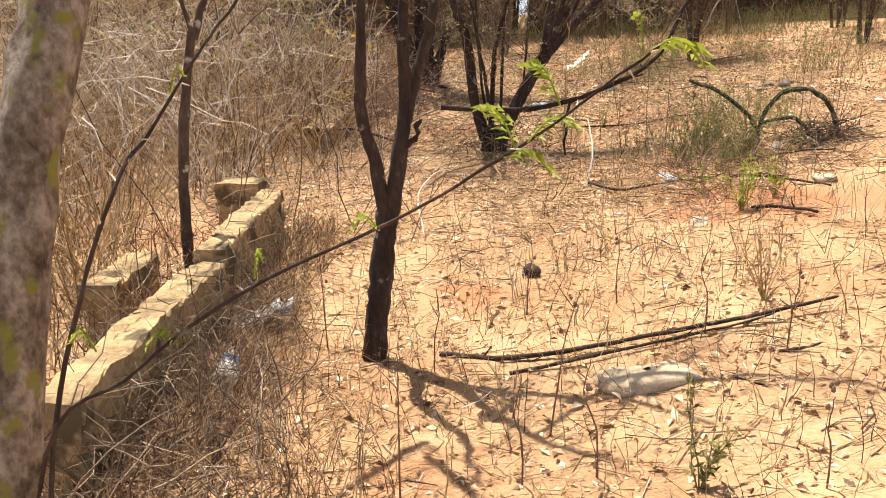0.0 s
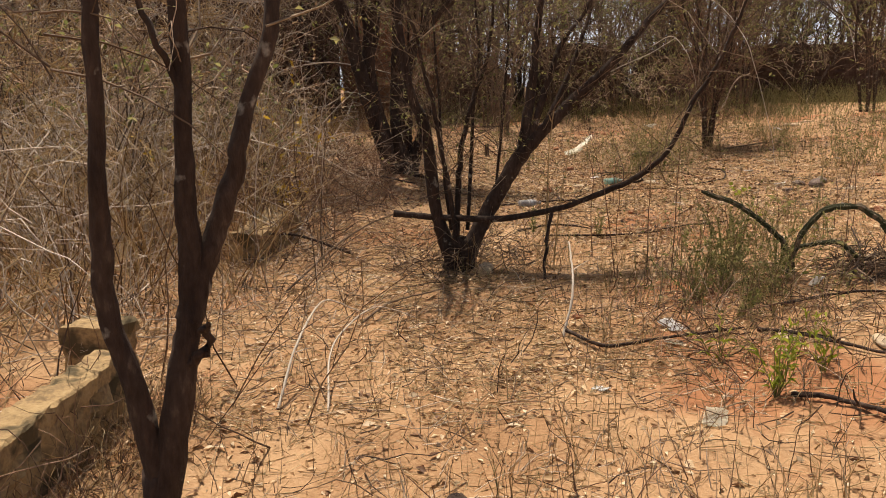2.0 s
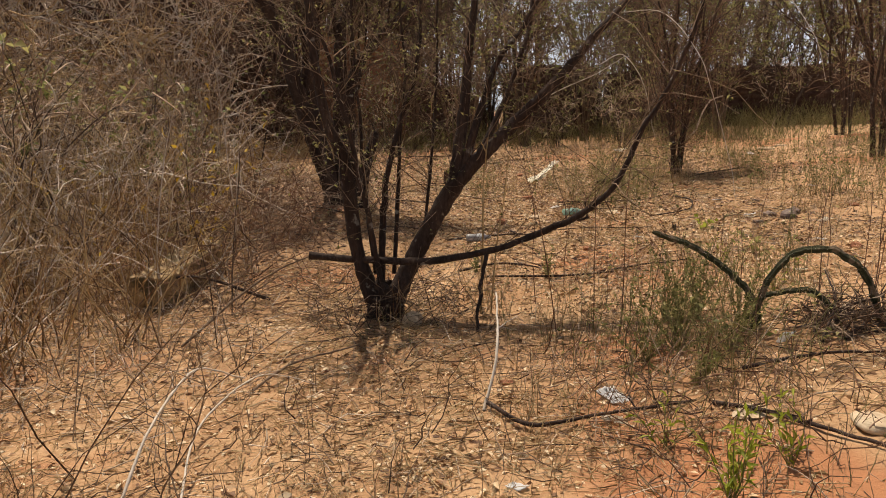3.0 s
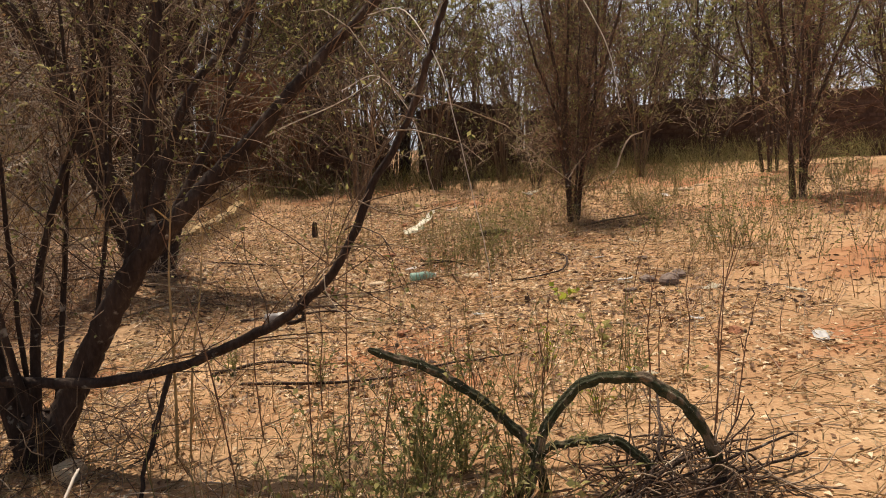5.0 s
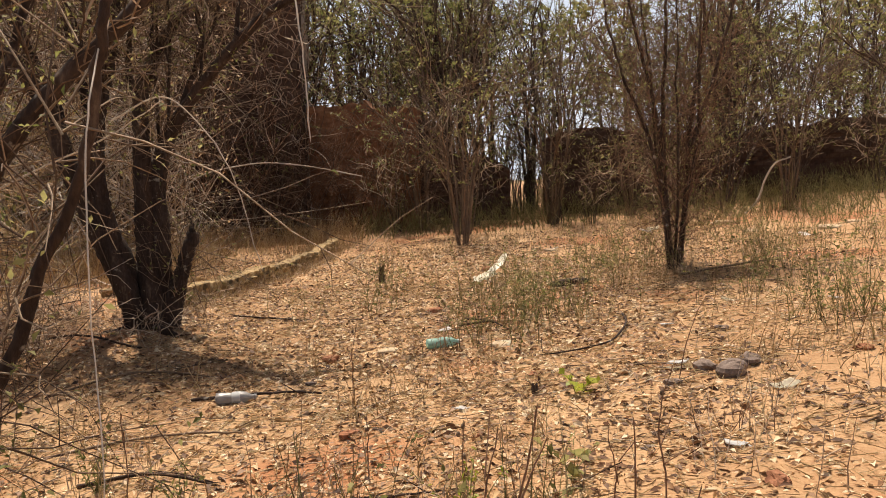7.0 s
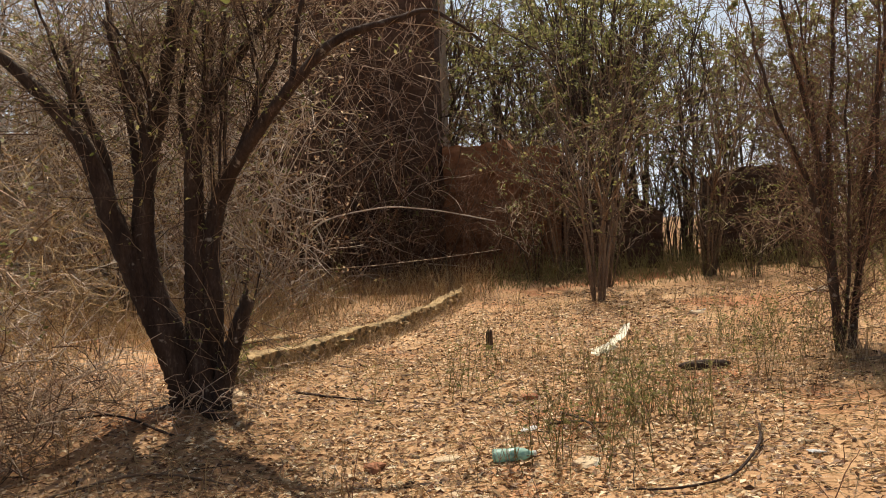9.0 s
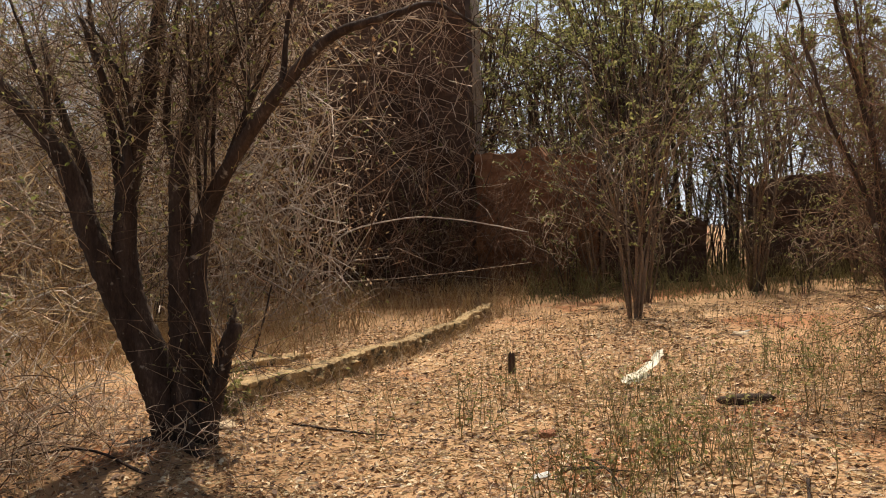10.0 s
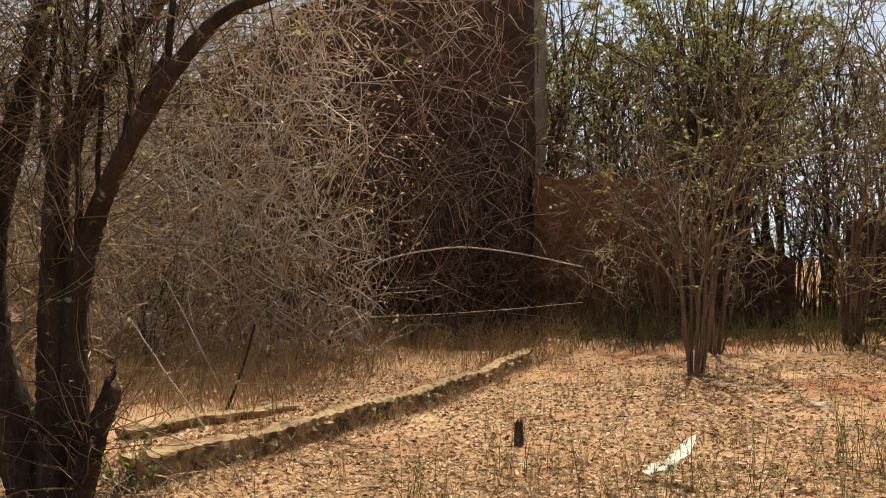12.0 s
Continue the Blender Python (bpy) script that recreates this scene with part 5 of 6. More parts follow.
leafy_plant("round_leaf_seedling", 4.9, 9.1, 0.25, 0.08, 4, LEAF_OLIVE, 4, 0.06, "seedling with round green leaves", slim=0.9)
leafy_plant("dry_tuft", 1.8, 4.18, 0.42, 0.13, 16, STRAW, 3, 0.05, "dry tuft of fanning straw stems", STRAW, 0.2)
leafy_plant("yellow_twigs", 0.5, 10.6, 1.7, 0.25, 9, LEAF_YELLOW, 12, 0.07, "dry shrub with a few yellow leaves", RED_TWIG)
leafy_plant("yellow_twigs", -0.4, 10.3, 1.5, 0.25, 8, LEAF_YELLOW, 8, 0.06, "dry shrub with a few yellow leaves", RED_TWIG)
leafy_plant("yellow_twigs", -2.3, 7.6, 0.7, 0.2, 7, LEAF_YELLOW, 8, 0.05, "dry shrub with a few orange leaves", RED_TWIG)


def cactus_stem(ctrl, r0, r1, label, ribs=5):
    """A fallen, arching ribbed cactus stem."""
    foot = np.array(ctrl[-1], float)
    ob = thing("cactus_stem", tuple(foot), label, "cactus", "arching cactus stems")
    n, seg = 46, ribs * 4
    p = curve(np.array(ctrl) - foot, n)
    p += 0.008 * np.cumsum(rng.normal(0, 1, p.shape), 0) / n**0.5 * 3.5 * np.sin(np.linspace(0, np.pi, n))[:, None]
    t = np.gradient(p, axis=0)
    t /= np.linalg.norm(t, axis=1, keepdims=True)
    a = np.cross(t, np.array([0.3, 0.9, 0.1]))
    a /= np.linalg.norm(a, axis=1, keepdims=True)
    b = np.cross(t, a)
    ang = np.arange(seg) / seg * 2 * np.pi
    lobes = 1 + 0.24 * np.cos(ang * ribs)
    r = 0.9 * np.linspace(r0, r1, n) * (1 + 0.08 * np.sin(np.linspace(0, 60, n)) + rng.normal(0, 0.07, n)) * np.r_[np.linspace(0.5, 1, 3), np.ones(n - 6), np.linspace(1, 0.35, 3)]
    v = p[:, None] + (r[:, None] * lobes)[..., None] * (np.cos(ang)[None, :, None] * a[:, None] + np.sin(ang)[None, :, None] * b[:, None])
    i, s = np.arange(n - 1)[:, None] * seg, np.arange(seg)
    f = np.stack([i + s, i + (s + 1) % seg, i + seg + (s + 1) % seg, i + seg + s], -1).reshape(-1, 4)
    add("ribbed_body", (v.reshape(-1, 3), f), CACTUS, ob)
    k = rng.integers(2, n - 2, 150)
    w = np.floor(rng.uniform(0, ribs, 150)) * 2 * np.pi / ribs
    d = np.cos(w)[:, None] * a[k] + np.sin(w)[:, None] * b[k]
    q = p[k] + d * (r[k] * 1.22)[:, None]
    add("spine_cluster", tubes(np.stack([q, q + (d + rng.normal(0, 0.5, d.shape)) * 0.014], 1), np.tile([0.0007, 0.0002], (150, 1)), 3), PALE_TWIG, ob, kind="stuff")


gA, gB = float(fade_land(3.86, 7.4)), float(fade_land(4.4, 7.05))
cactus_stem([(3.2, 7.55, 0.88), (3.38, 7.51, 0.81), (3.56, 7.46, 0.71), (3.68, 7.43, 0.61), (3.78, 7.4, 0.46), (3.84, 7.38, gA - 0.02)], 0.016, 0.02, "dark green ribbed cactus stem leaning over bushes")
cactus_stem([(3.72, 7.3, float(fade_land(3.72, 7.3)) + 0.02), (3.78, 7.25, 0.6), (3.86, 7.2, 0.73), (3.96, 7.15, 0.785), (4.08, 7.08, 0.785), (4.18, 7.05, 0.74), (4.26, 7.02, 0.66), (4.33, 7.02, 0.52), (4.38, 7.03, gB - 0.01)], 0.017, 0.022, "dark green ribbed cactus stem arching to the ground")
cactus_stem([(3.72, 7.38, float(fade_land(3.72, 7.38)) + 0.02), (3.8, 7.33, 0.49), (3.88, 7.29, 0.54), (3.96, 7.24, 0.56), (4.04, 7.21, 0.55), (4.13, 7.16, 0.47), (4.2, 7.14, float(fade_land(4.2, 7.14)))], 0.013, 0.017, "small withered cactus stem arching low")


def fallen(name, ctrl, r0, r1, mat, label, lift=True, category="branch", side=0):
    """A fallen stick or branch lying along points of the plan (x, y, height over the ground)."""
    c = np.array([(x, y, float(fade_land(x, y)) + h + (r0 * 0.8 if lift else 0)) for x, y, h in ctrl])
    ob = thing(name, tuple(c[0]), label, category, "fallen sticks and branches")
    p = c - c[0]
    add("stick", limb(p, r0, r1, 7, max(14, 8 * len(ctrl)), 0.015, 0.1), mat, ob)
    for _ in range(side):
        q = curve(p, 30)[rng.integers(6, 28)]
        d = np.array([*rng.normal(0, 0.12, 2), rng.uniform(-0.01, 0.09)])
        add("side_twig", limb([q, q + d * 0.5 + rng.normal(0, 0.01, 3), q + d], r1 * 0.7, r1 * 0.3, 5, 8, 0.006), mat, ob)
    return ob


STICKS = [
    ([(0.21, 4.4, 0), (0.54, 4.17, 0.01), (1.31, 3.96, 0.02), (2.0, 3.92, 0.03)], 0.014, 0.008, BARK, 3), ([(0.45, 4.05, 0), (1.0, 3.95, 0.01), (1.63, 3.89, 0.02)], 0.009, 0.005, BARK, 1), ([(1.5, 3.62, 0), (1.66, 3.56, 0.01)], 0.008, 0.005, BARK, 0), ([(1.21, 3.49, 0), (1.27, 3.37, 0)], 0.008, 0.004, BARK, 0),
    ([(3.3, 6.72, 0.02), (3.6, 6.66, 0.05), (3.95, 6.55, 0.03)], 0.011, 0.006, BARK, 2), ([(2.96, 6.41, 0), (3.1, 6.1, 0.02), (3.3, 5.7, 0.02)], 0.013, 0.008, BARK, 2), ([(2.0, 6.88, 0.03), (2.13, 6.56, 0.02), (2.5, 6.5, 0.03), (2.92, 6.5, 0.0)], 0.012, 0.007, BARK, 3), ([(1.98, 6.88, 0.0), (2.1, 7.05, 0.25), (2.2, 7.4, 0.42)], 0.009, 0.005, PALE_TWIG, 1),
    ([(2.62, 5.58, 0), (2.7, 5.4, 0.02), (2.8, 5.1, 0.02)], 0.014, 0.01, BARK, 1), ([(0.86, 7.62, 0.02), (1.1, 7.9, 0.05), (1.5, 8.1, 0.02)], 0.009, 0.005, TWIG, 3), ([(0.3, 6.5, 0.0), (0.42, 6.82, 0.22), (0.6, 7.2, 0.3), (0.86, 7.45, 0.15)], 0.008, 0.004, PALE_TWIG, 2), ([(0.55, 6.4, 0.0), (0.62, 6.9, 0.16), (0.9, 7.3, 0.2), (1.2, 7.5, 0.05)], 0.006, 0.003, PALE_TWIG, 2),
    ([(3.96, 7.06, 0.02), (4.25, 7.15, 0.1), (4.56, 7.28, 0.05)], 0.013, 0.006, ROTTEN, 3), ([(3.9, 6.9, 0.02), (4.2, 7.2, 0.14), (4.4, 7.6, 0.2)], 0.009, 0.005, BARK, 1), ([(4.02, 6.87, 0.01), (4.35, 7.0, 0.07), (4.7, 7.05, 0.04)], 0.01, 0.005, ROTTEN, 2), ([(3.95, 7.2, 0.02), (4.25, 7.0, 0.12), (4.6, 6.95, 0.2)], 0.007, 0.004, BARK, 1),
    ([(3.64, 9.32, 0), (4.0, 9.2, 0.02), (4.36, 9.12, 0.02)], 0.008, 0.004, BARK, 2), ([(2.76, 9.6, 0), (3.38, 9.28, 0.02), (3.9, 9.2, 0.02), (4.4, 9.17, 0.01)], 0.01, 0.005, BARK, 2), ([(2.6, 9.9, 0), (3.0, 9.85, 0.03), (3.4, 9.7, 0.0)], 0.012, 0.006, BARK, 2),
    # the curved five-point stick stands in for the shadow of a bent branch
    ([(4.84, 13.45, 0), (5.0, 13.0, 0.04), (5.16, 12.5, 0.02)], 0.01, 0.005, ROTTEN, 2), ([(2.82, 11.33, 0), (3.3, 11.25, 0.02), (3.68, 11.15, 0.01)], 0.012, 0.007, BARK, 2), ([(6.09, 12.6, 0), (5.95, 12.0, 0.03), (5.7, 11.55, 0.02), (5.4, 11.45, 0.02), (4.99, 11.7, 0.0)], 0.01, 0.005, BARK, 2),
    ([(4.74, 13.07, 0), (4.95, 13.0, 0.03), (5.1, 12.9, 0)], 0.013, 0.006, ROTTEN, 2), ([(2.6, 13.95, 0), (3.0, 13.9, 0.02), (3.5, 14.0, 0.0)], 0.011, 0.006, BARK, 1), 
     ([(7.2, 14.4, 0), (7.6, 14.1, 0.06), (8.2, 14.2, 0.02)], 0.014, 0.007, TWIG, 3), ([(1.0, 9.6, 0.02), (0.4, 9.9, 0.2), (-0.2, 10.0, 0.1)], 0.014, 0.007, BARK, 3),
    ([(0.4, 8.7, 0.02), (0.9, 9.1, 0.3), (1.3, 9.2, 0.45)], 0.01, 0.005, TWIG, 3), ([(2.1, 12.7, 0.0), (1.5, 12.9, 0.08), (0.8, 12.9, 0.03)], 0.012, 0.006, BARK, 3), ([(1.8, 11.6, 0.0), (2.3, 11.9, 0.03), (2.9, 11.9, 0.0)], 0.01, 0.006, TWIG, 3), ([(2.2, 10.4, 0.0), (2.8, 10.6, 0.03), (3.3, 10.5, 0.0)], 0.009, 0.005, TWIG, 2),
]
for ctrl, r0, r1, mat, side in STICKS:
    word = {"bleached_pale_twigs": "bleached pale", "charred_rotten_wood": "blackened rotten", "grey_brown_twigs": "grey-brown"}.get(mat.name, "dark brown")
    fallen("fallen_stick", ctrl, r0, r1, mat, word + " fallen stick lying on leaf litter", side=side)

# leaning and hanging pale sticks
fallen("leaning_stick", [(1.42, 15.78, 0.0), (1.12, 15.7, 0.45), (0.78, 15.6, 1.0)], 0.008, 0.005, PALE_TWIG, "long bleached stick leaning in dry grass", side=1)
fallen("leaning_stick", [(0.17, 18.0, 0.0), (-0.1, 17.9, 0.6), (-0.43, 17.8, 1.3)], 0.01, 0.006, PALE_TWIG, "long bleached stick leaning in dry grass")
fallen("leaning_stick", [(1.0, 16.75, 0.0), (1.08, 16.9, 0.4), (1.18, 17.0, 0.85)], 0.017, 0.009, BARK, "short dark branch leaning in dry grass", side=2)
fallen("bleached_hook_branch", [(10.55, 20.5, 0.0), (10.75, 20.36, 0.25), (10.86, 20.31, 0.6), (11.0, 20.23, 0.86), (11.22, 20.13, 0.93)], 0.022, 0.014, PALE_TWIG, "bleached dead branch bent like a hook")
fallen("bleached_branch", [(0.2, 21.9, 0.0), (0.39, 21.77, 1.2), (1.48, 22.18, 1.55), (2.5, 22.56, 1.5), (3.6, 22.95, 1.25)], 0.016, 0.01, PALE_TWIG, "long bleached branch lying across the brush", side=4)


def drooping(root, ctrl, r0, label):
    """Pale drooping twig hanging from the many-stemmed tree; its top end meets the limb."""
    tree_ob = bpy.data.objects["spreading_tree"]
    o = np.array(tree_ob.location)
    add("drooping_twig", limb(np.array([root, *ctrl]) - o, r0, r0 * 0.5, 6, 30, 0.012, 0.1), PALE_TWIG, tree_ob, label)


drooping((3.43, 8.57, 2.25), [(3.5, 8.1, 2.2), (3.55, 7.75, 1.95), (3.57, 7.6, 1.74), (3.61, 7.45, 1.34), (3.63, 7.4, 1.1)], 0.0026, "bleached drooping twig")
drooping((4.0, 8.57, 2.85), [(4.05, 8.0, 2.6), (4.02, 7.5, 2.2), (4.06, 7.3, 1.95), (4.07, 7.23, 1.75)], 0.0024, "bleached drooping twig")
drooping((2.85, 8.6, 1.65), [(3.06, 8.61, 1.75), (3.26, 8.62, 1.84), (3.47, 8.63, 1.97)], 0.004, "bleached twig")
drooping((3.3, 8.62, 1.9), [(3.47, 8.63, 1.97), (3.61, 8.64, 1.83), (3.67, 8.65, 1.68), (3.74, 8.65, 1.4)], 0.003, "bleached drooping twig")

# ---------------------------------------------------------------- stones, wood and rubbish


def lump(name, x, y, size, mat, label, category, seed, rz=0.0, rough=0.25, power=1.0, sink=0.012, group=""):
    v, f = blob(size, seed, rough, power=power)
    ob = add(name, (v, f), mat, label=label, category=category, smooth=size[0] > 0.2)
    ob.matrix_world = pose(x, y, float(fade_land(x, y)) - sink, 0, 0, rz)
    return tagged(ob, group=group)


lump("sandstone_block", 0.92, 3.66, (0.38, 0.27, 0.13), STONE, "pale flat sandstone block half sunk in sand", "stone", 34, 10, 0.35, 0.6, 0.05)
lump("coconut_husk", 0.97, 5.27, (0.11, 0.11, 0.115), ROTTEN, "round dark dried coconut husk", "husk", 4, 0, 0.15)
lump("pale_stone", 1.95, 8.6, (0.16, 0.12, 0.13), STONE, "pale stone at the foot of the tree", "stone", 5, 30)
lump("rotten_log", 6.08, 14.57, (0.4, 0.13, 0.11), ROTTEN, "short blackened rotten log among dead leaves", "log", 6, 5, 0.2, 0.8)
lump("dark_stone", 6.08, 10.3, (0.2, 0.16, 0.12), DARK_STONE, "dark rough stone beside weeds", "stone", 7, 20, group="dark stones")
lump("dark_stone", 6.24, 10.45, (0.16, 0.13, 0.09), DARK_STONE, "dark rough stone beside weeds", "stone", 8, 60, group="dark stones")
lump("dark_stone", 5.98, 10.48, (0.14, 0.12, 0.08), DARK_STONE, "dark rough stone beside weeds", "stone", 9, 90, group="dark stones")
for x, y, s, sd in ((3.92, 10.24, 0.1, 1), (5.6, 8.74, 0.11, 2), (5.73, 10.29, 0.09, 3), (4.57, 13.92, 0.14, 4), (3.7, 12.19, 0.14, 5), (5.3, 9.4, 0.06, 6), (4.6, 9.9, 0.05, 7), (5.05, 11.0, 0.07, 8), (6.5, 11.5, 0.1, 9), (6.9, 10.4, 0.1, 10), (2.2, 7.2, 0.08, 11), (3.6, 11.5, 0.07, 12), (5.45, 16.9, 0.12, 13), (7.1, 18.6, 0.15, 14), (4.2, 8.5, 0.05, 15), (4.75, 8.95, 0.04, 16), (5.4, 8.1, 0.05, 17), (5.2, 8.9, 0.04, 18)):
    lump("clay_lump", x, y, (s * 1.0, s * 0.7, s * 0.5), CLAY if sd % 3 else DARK_STONE, "broken clay lump lying on the sand" if sd % 3 else "small dark stone lying on the sand", "stone", 40 + sd, sd * 47, 0.5, 0.7, group="lumps of clay and stone")
for x, y, s, sd in ((4.13, 12.3, 0.18, 1), (4.99, 12.1, 0.2, 2), (9.8, 19.5, 0.35, 3), (10.1, 16.7, 0.3, 4), (10.6, 17.0, 0.25, 5), (9.4, 17.6, 0.22, 6), (3.05, 6.25, 0.2, 7), (3.4, 5.9, 0.22, 8), (7.2, 33.0, 0.5, 9), (2.15, 13.75, 0.2, 10), (6.6, 18.3, 0.2, 11)):
    lump("limestone_slab", x, y, (s, s * 0.7, s * 0.22), STONE, "flat pale stone half sunk in litter", "stone", 70 + sd, sd * 31, 0.2, 0.7, group="flat pale stones")


def stump(x, y, r, h, label):
    ob = thing("tree_stump", g3(x, y), label, "stump")
    n, seg = 9, 14
    a = np.arange(seg) / seg * 2 * np.pi
    rr = r * (1 + 0.14 * np.sin(3 * a + 1) + rng.normal(0, 0.05, seg))
    top = h + 0.18 * h * rng.uniform(-1, 1, seg)
    v = np.array([[(rr[j] * (1.25 - 0.3 * k / n) * np.cos(a[j]), rr[j] * (1.25 - 0.3 * k / n) * np.sin(a[j]), -0.05 + (top[j] + 0.05) * k / (n - 1)) for j in range(seg)] for k in range(n)])
    v = np.concatenate([v, v[-1:] * np.array([0.3, 0.3, 0.7])])
    i, s = np.arange(n)[:, None] * seg, np.arange(seg)
    f = np.stack([i + s, i + (s + 1) % seg, i + seg + (s + 1) % seg, i + seg + s], -1).reshape(-1, 4)
    add("splintered_wood", (v.reshape(-1, 3), f), BARK_B, ob, smooth=False)


stump(4.03, 16.5, 0.035, 0.2, "thin brown splintered stump")
stump(5.0, 10.6, 0.018, 0.06, "small brown cut stub")


def bottle(x, y, length, radius, rz, mats, label, crush=0.25, seed=0):
    """A lying plastic bottle: body with waist and shoulder, label band, ringed cap."""
    r = np.random.default_rng(seed)
    ob = thing("plastic_bottle", g3(x, y, 0.0), label, "bottle", rz=rz)
    prof = [(0.0, 0.6), (0.02, 0.95), (0.1, 1.0), (0.3, 0.96), (0.36, 0.9), (0.42, 0.97), (0.62, 1.0), (0.75, 0.85), (0.84, 0.5), (0.9, 0.34), (0.93, 0.38), (0.935, 0.3)]
    cap = [(0.935, 0.3), (0.936, 0.42), (0.99, 0.42), (1.0, 0.36), (1.0, 0.02)]
    band = [(0.4, 1.0), (0.41, 1.03), (0.6, 1.05), (0.61, 1.0)]
    for name, pr, m in (("body", prof, mats[0]), ("cap", cap, mats[1]), ("label_band", band, mats[2])):
        seg = 18
        a = np.arange(seg) / seg * 2 * np.pi
        dent = 1 - crush * 0.35 * np.maximum(0, np.sin(a - 0.6)) ** 2
        v = np.array([[((u - 0.5) * length, radius * w * np.cos(t) * d, radius * w * np.sin(t) * d + radius) for t, d in zip(a, dent)] for u, w in pr])
        if name == "body":
            v += r.normal(0, radius * 0.03, v.shape)
        i, s = np.arange(len(pr) - 1)[:, None] * seg, np.arange(seg)
        f = np.stack([i + s, i + (s + 1) % seg, i + seg + (s + 1) % seg, i + seg + s], -1).reshape(-1, 4)
        add(name, (v.reshape(-1, 3), f), m, ob)


MINT = material("mint_plastic", [(0.3, (0.3, 0.52, 0.45)), (0.6, (0.42, 0.64, 0.56)), (0.85, (0.55, 0.74, 0.66))], 14, 0.25, 0.1, 50, spec=0.5, translucent=0.4)
GREY_PET = material("dusty_clear_plastic", [(0.3, (0.3, 0.28, 0.27)), (0.6, (0.42, 0.4, 0.39)), (0.85, (0.55, 0.53, 0.52))], 14, 0.3, 0.1, 50, spec=0.5, translucent=0.4)
bottle(4.56, 12.2, 0.27, 0.042, 14, (MINT, WHITE_PLASTIC, MINT), "crushed pale green plastic bottle lying on leaves", 0.5, 1)
bottle(3.14, 11.2, 0.26, 0.04, 4, (GREY_PET, GREY_PET, WHITE_PLASTIC), "dusty clear plastic bottle half sunk in litter", 0.6, 2)
bottle(-0.77, 4.32, 0.34, 0.052, 84, (WHITE_PLASTIC, RED_PRINT, BLUE_PRINT), "white plastic bottle with dark label and red cap", 0.3, 3)


def rubbish(name, x, y, size, label, category, seed, mat=WHITE_PLASTIC, rz=0.0, crumple=0.35, lift=0.15, tilt=0.0, group="scattered white rubbish"):
    ob = add(name, sheet(size, seed, 12, crumple, lift), mat, label=label, category=category, group=group)
    ob.matrix_world = pose(x, y, float(fade_land(x, y)) + 0.004 + abs(math.sin(radians(tilt))) * max(size) * 0.5, tilt, 0, rz)
    return ob


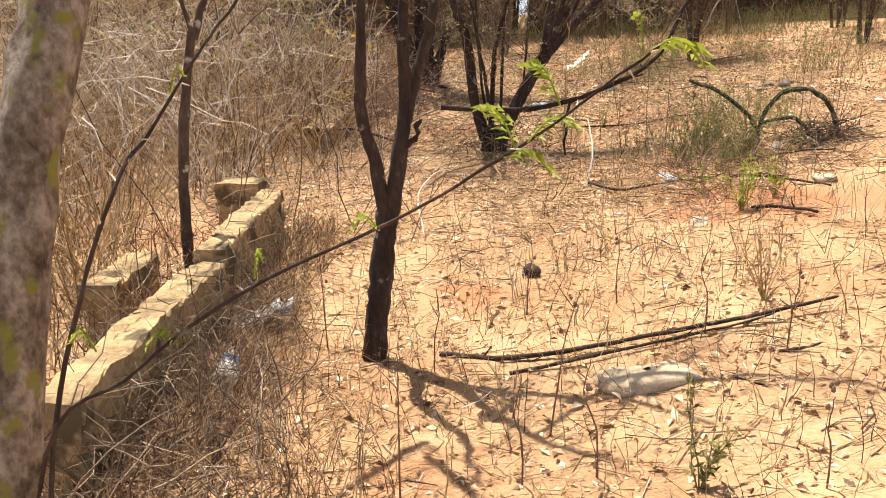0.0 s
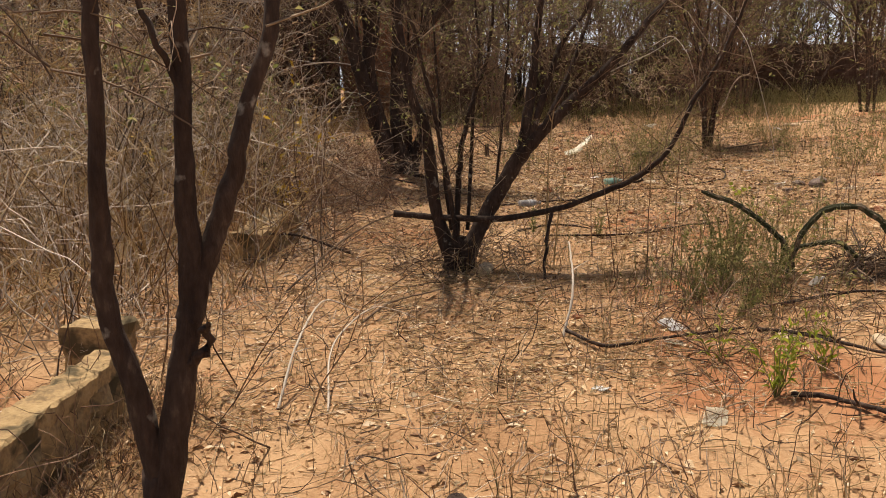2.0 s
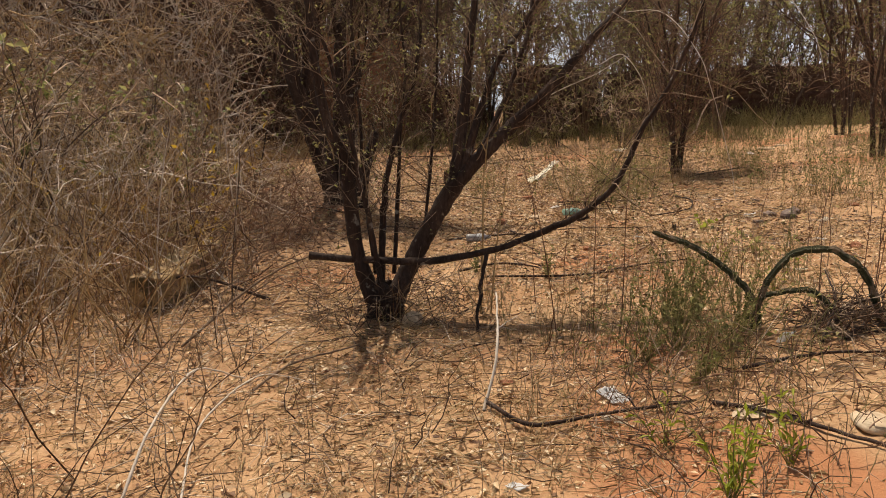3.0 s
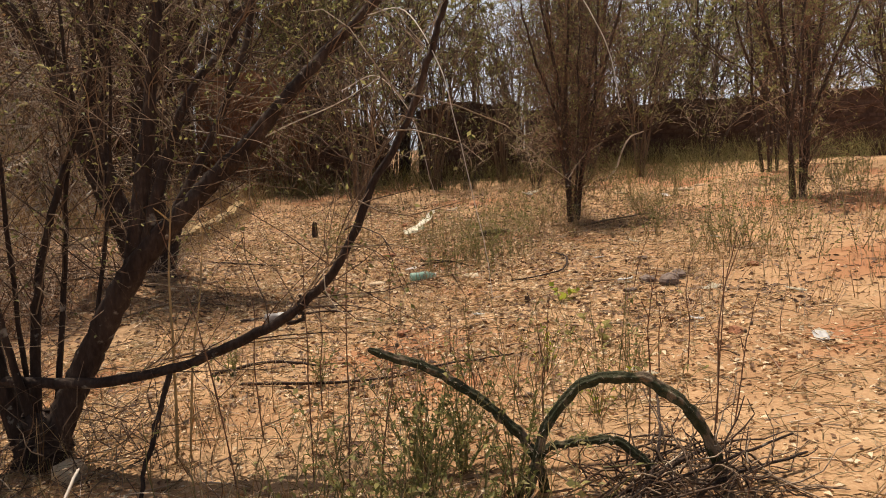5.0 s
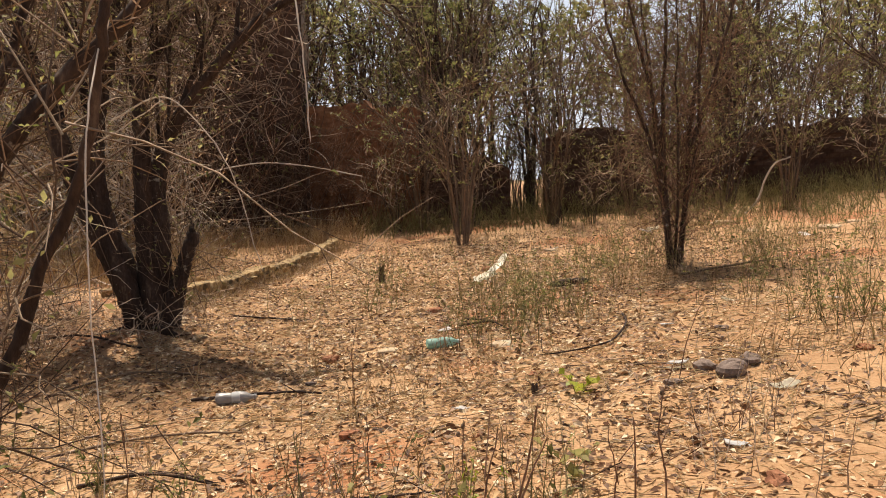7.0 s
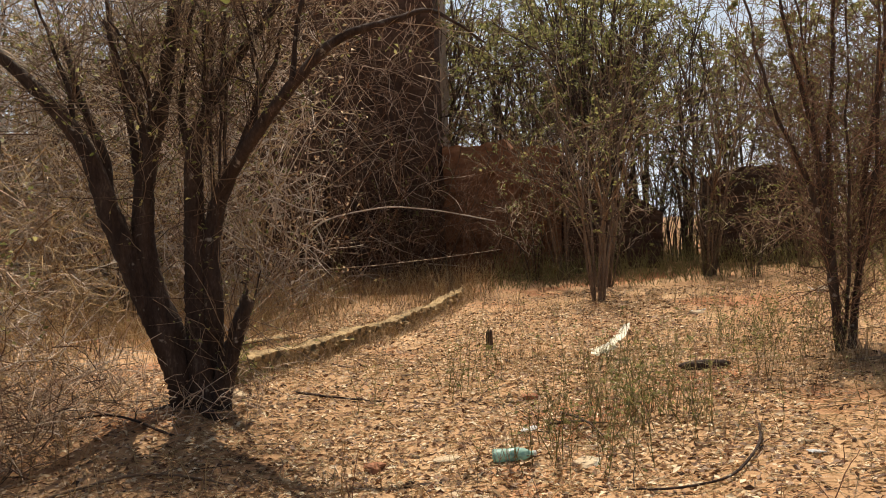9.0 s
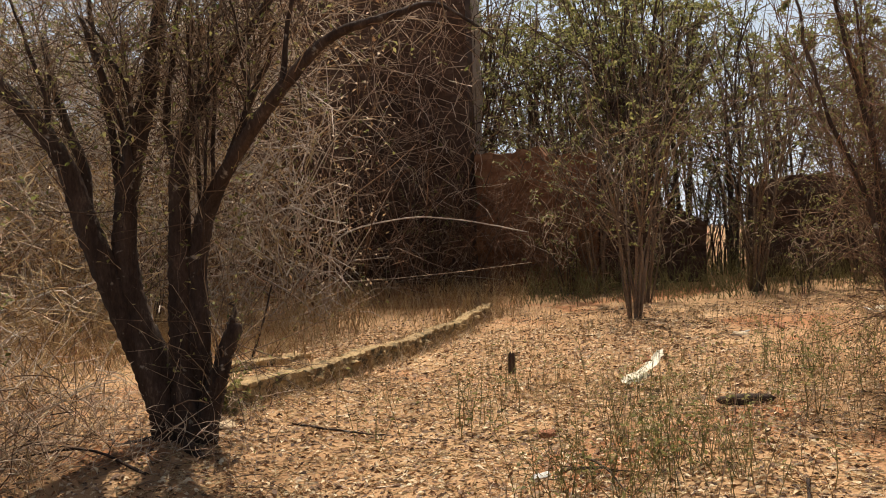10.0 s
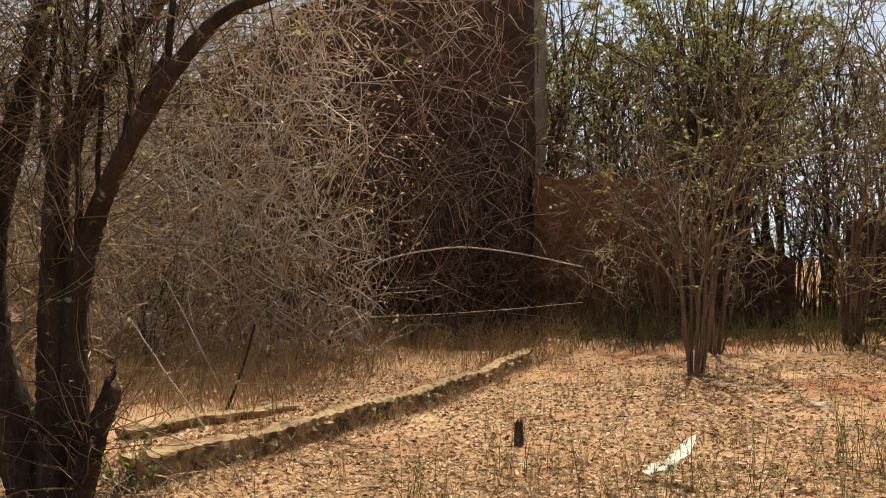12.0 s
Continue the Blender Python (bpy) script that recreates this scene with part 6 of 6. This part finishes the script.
bag = thing("plastic_bag", g3(-0.62, 4.95), "crumpled white plastic bag on the soil", "bag")
for i, (dx, dy, sz) in enumerate(((0, 0, 0.22), (0.1, 0.06, 0.17), (-0.07, -0.08, 0.16))):
    v, f = sheet((sz, sz * 0.8), 90 + i, 14, 0.55, 0.3)
    add("crumpled_fold", (v + np.array([dx, dy, 0.004]), f), WHITE_PLASTIC, bag)
v, f = sheet((0.06, 0.035), 95, 6, 0.3, 0.1)
add("printed_patch", (v + np.array([0.13, -0.02, 0.05]), f), BLUE_PRINT, bag, "dark teal print")
for x, y, w, h, sd, t in ((2.2, 5.52, 0.17, 0.12, 1, 0), (2.6, 6.72, 0.16, 0.12, 2, 0), (2.5, 6.5, 0.12, 0.08, 3, 0), (3.72, 6.95, 0.13, 0.09, 4, 55), (4.83, 8.38, 0.12, 0.06, 5, 0), (5.9, 10.7, 0.13, 0.09, 6, 0), (6.22, 9.96, 0.14, 0.1, 7, 0), (5.88, 8.37, 0.15, 0.09, 8, 0), (5.97, 8.45, 0.1, 0.07, 9, 0), (5.65, 9.23, 0.11, 0.07, 10, 0), (4.79, 8.49, 0.12, 0.08, 11, 0), (6.22, 11.86, 0.12, 0.08, 12, 0), (8.55, 19.5, 0.25, 0.14, 13, 20),
                          (4.62, 12.96, 0.12, 0.09, 14, 0), (5.03, 12.08, 0.12, 0.08, 15, 0), (8.32, 19.16, 0.24, 0.14, 16, 15), (6.5, 9.37, 0.13, 0.1, 17, 0), (4.55, 10.45, 0.1, 0.07, 18, 0), (5.84, 10.59, 0.09, 0.06, 19, 0), (6.61, 18.35, 0.2, 0.1, 20, 0), (9.7, 19.7, 0.24, 0.12, 21, 0), (9.6, 16.4, 0.2, 0.12, 22, 0), (7.0, 12.6, 0.12, 0.08, 23, 0), (7.6, 12.0, 0.12, 0.07, 24, 0), (4.1, 6.2, 0.1, 0.07, 25, 0), (1.9, 6.1, 0.09, 0.06, 26, 0)):
    rubbish("paper_scrap", x, y, (w, h), "crumpled white scrap of paper or plastic on the ground", "litter", sd, CLOTH if sd % 2 else WHITE_PLASTIC, sd * 53, 0.2, tilt=t)

rag = thing("white_rag", g3(5.36, 15.5), "torn dirty white rag draped over a weed", "rag")
for i, (pts, w) in enumerate(((((-0.2, 0.16, 0.05), (-0.1, 0.08, 0.11), (0.0, 0.0, 0.17), (0.07, -0.09, 0.25), (0.12, -0.16, 0.36)), 0.07), (((-0.2, 0.1, 0.03), (-0.1, 0.02, 0.08), (0.02, -0.06, 0.15)), 0.09))):
    p = curve(pts, 16)
    wv = w * 0.7 * (0.6 + 0.5 * np.sin(np.linspace(0.4, 2.9, 16)))
    across = np.linspace(-1, 1, 7)
    v = p[:, None] + np.stack([0.85 * across, 0.1 * across, -0.2 * across + 0.12 * np.sin(across * 9)], -1)[None] * wv[:, None, None] + rng.normal(0, 0.009, (16, 7, 3))
    k = 7
    j = (np.arange(15)[:, None] * k + np.arange(6)).ravel()
    f = np.stack([j, j + k, j + k + 1, j + 1], -1)
    v = v.reshape(-1, 3)
    v[:, 2] = np.maximum(v[:, 2], 0.005)
    add("torn_strip", (v, f), CLOTH, rag)
add("propping_stem", limb([(0.13, -0.14, -0.03), (0.12, -0.15, 0.2), (0.12, -0.16, 0.42)], 0.004, 0.002, 5, 10), TWIG, rag)
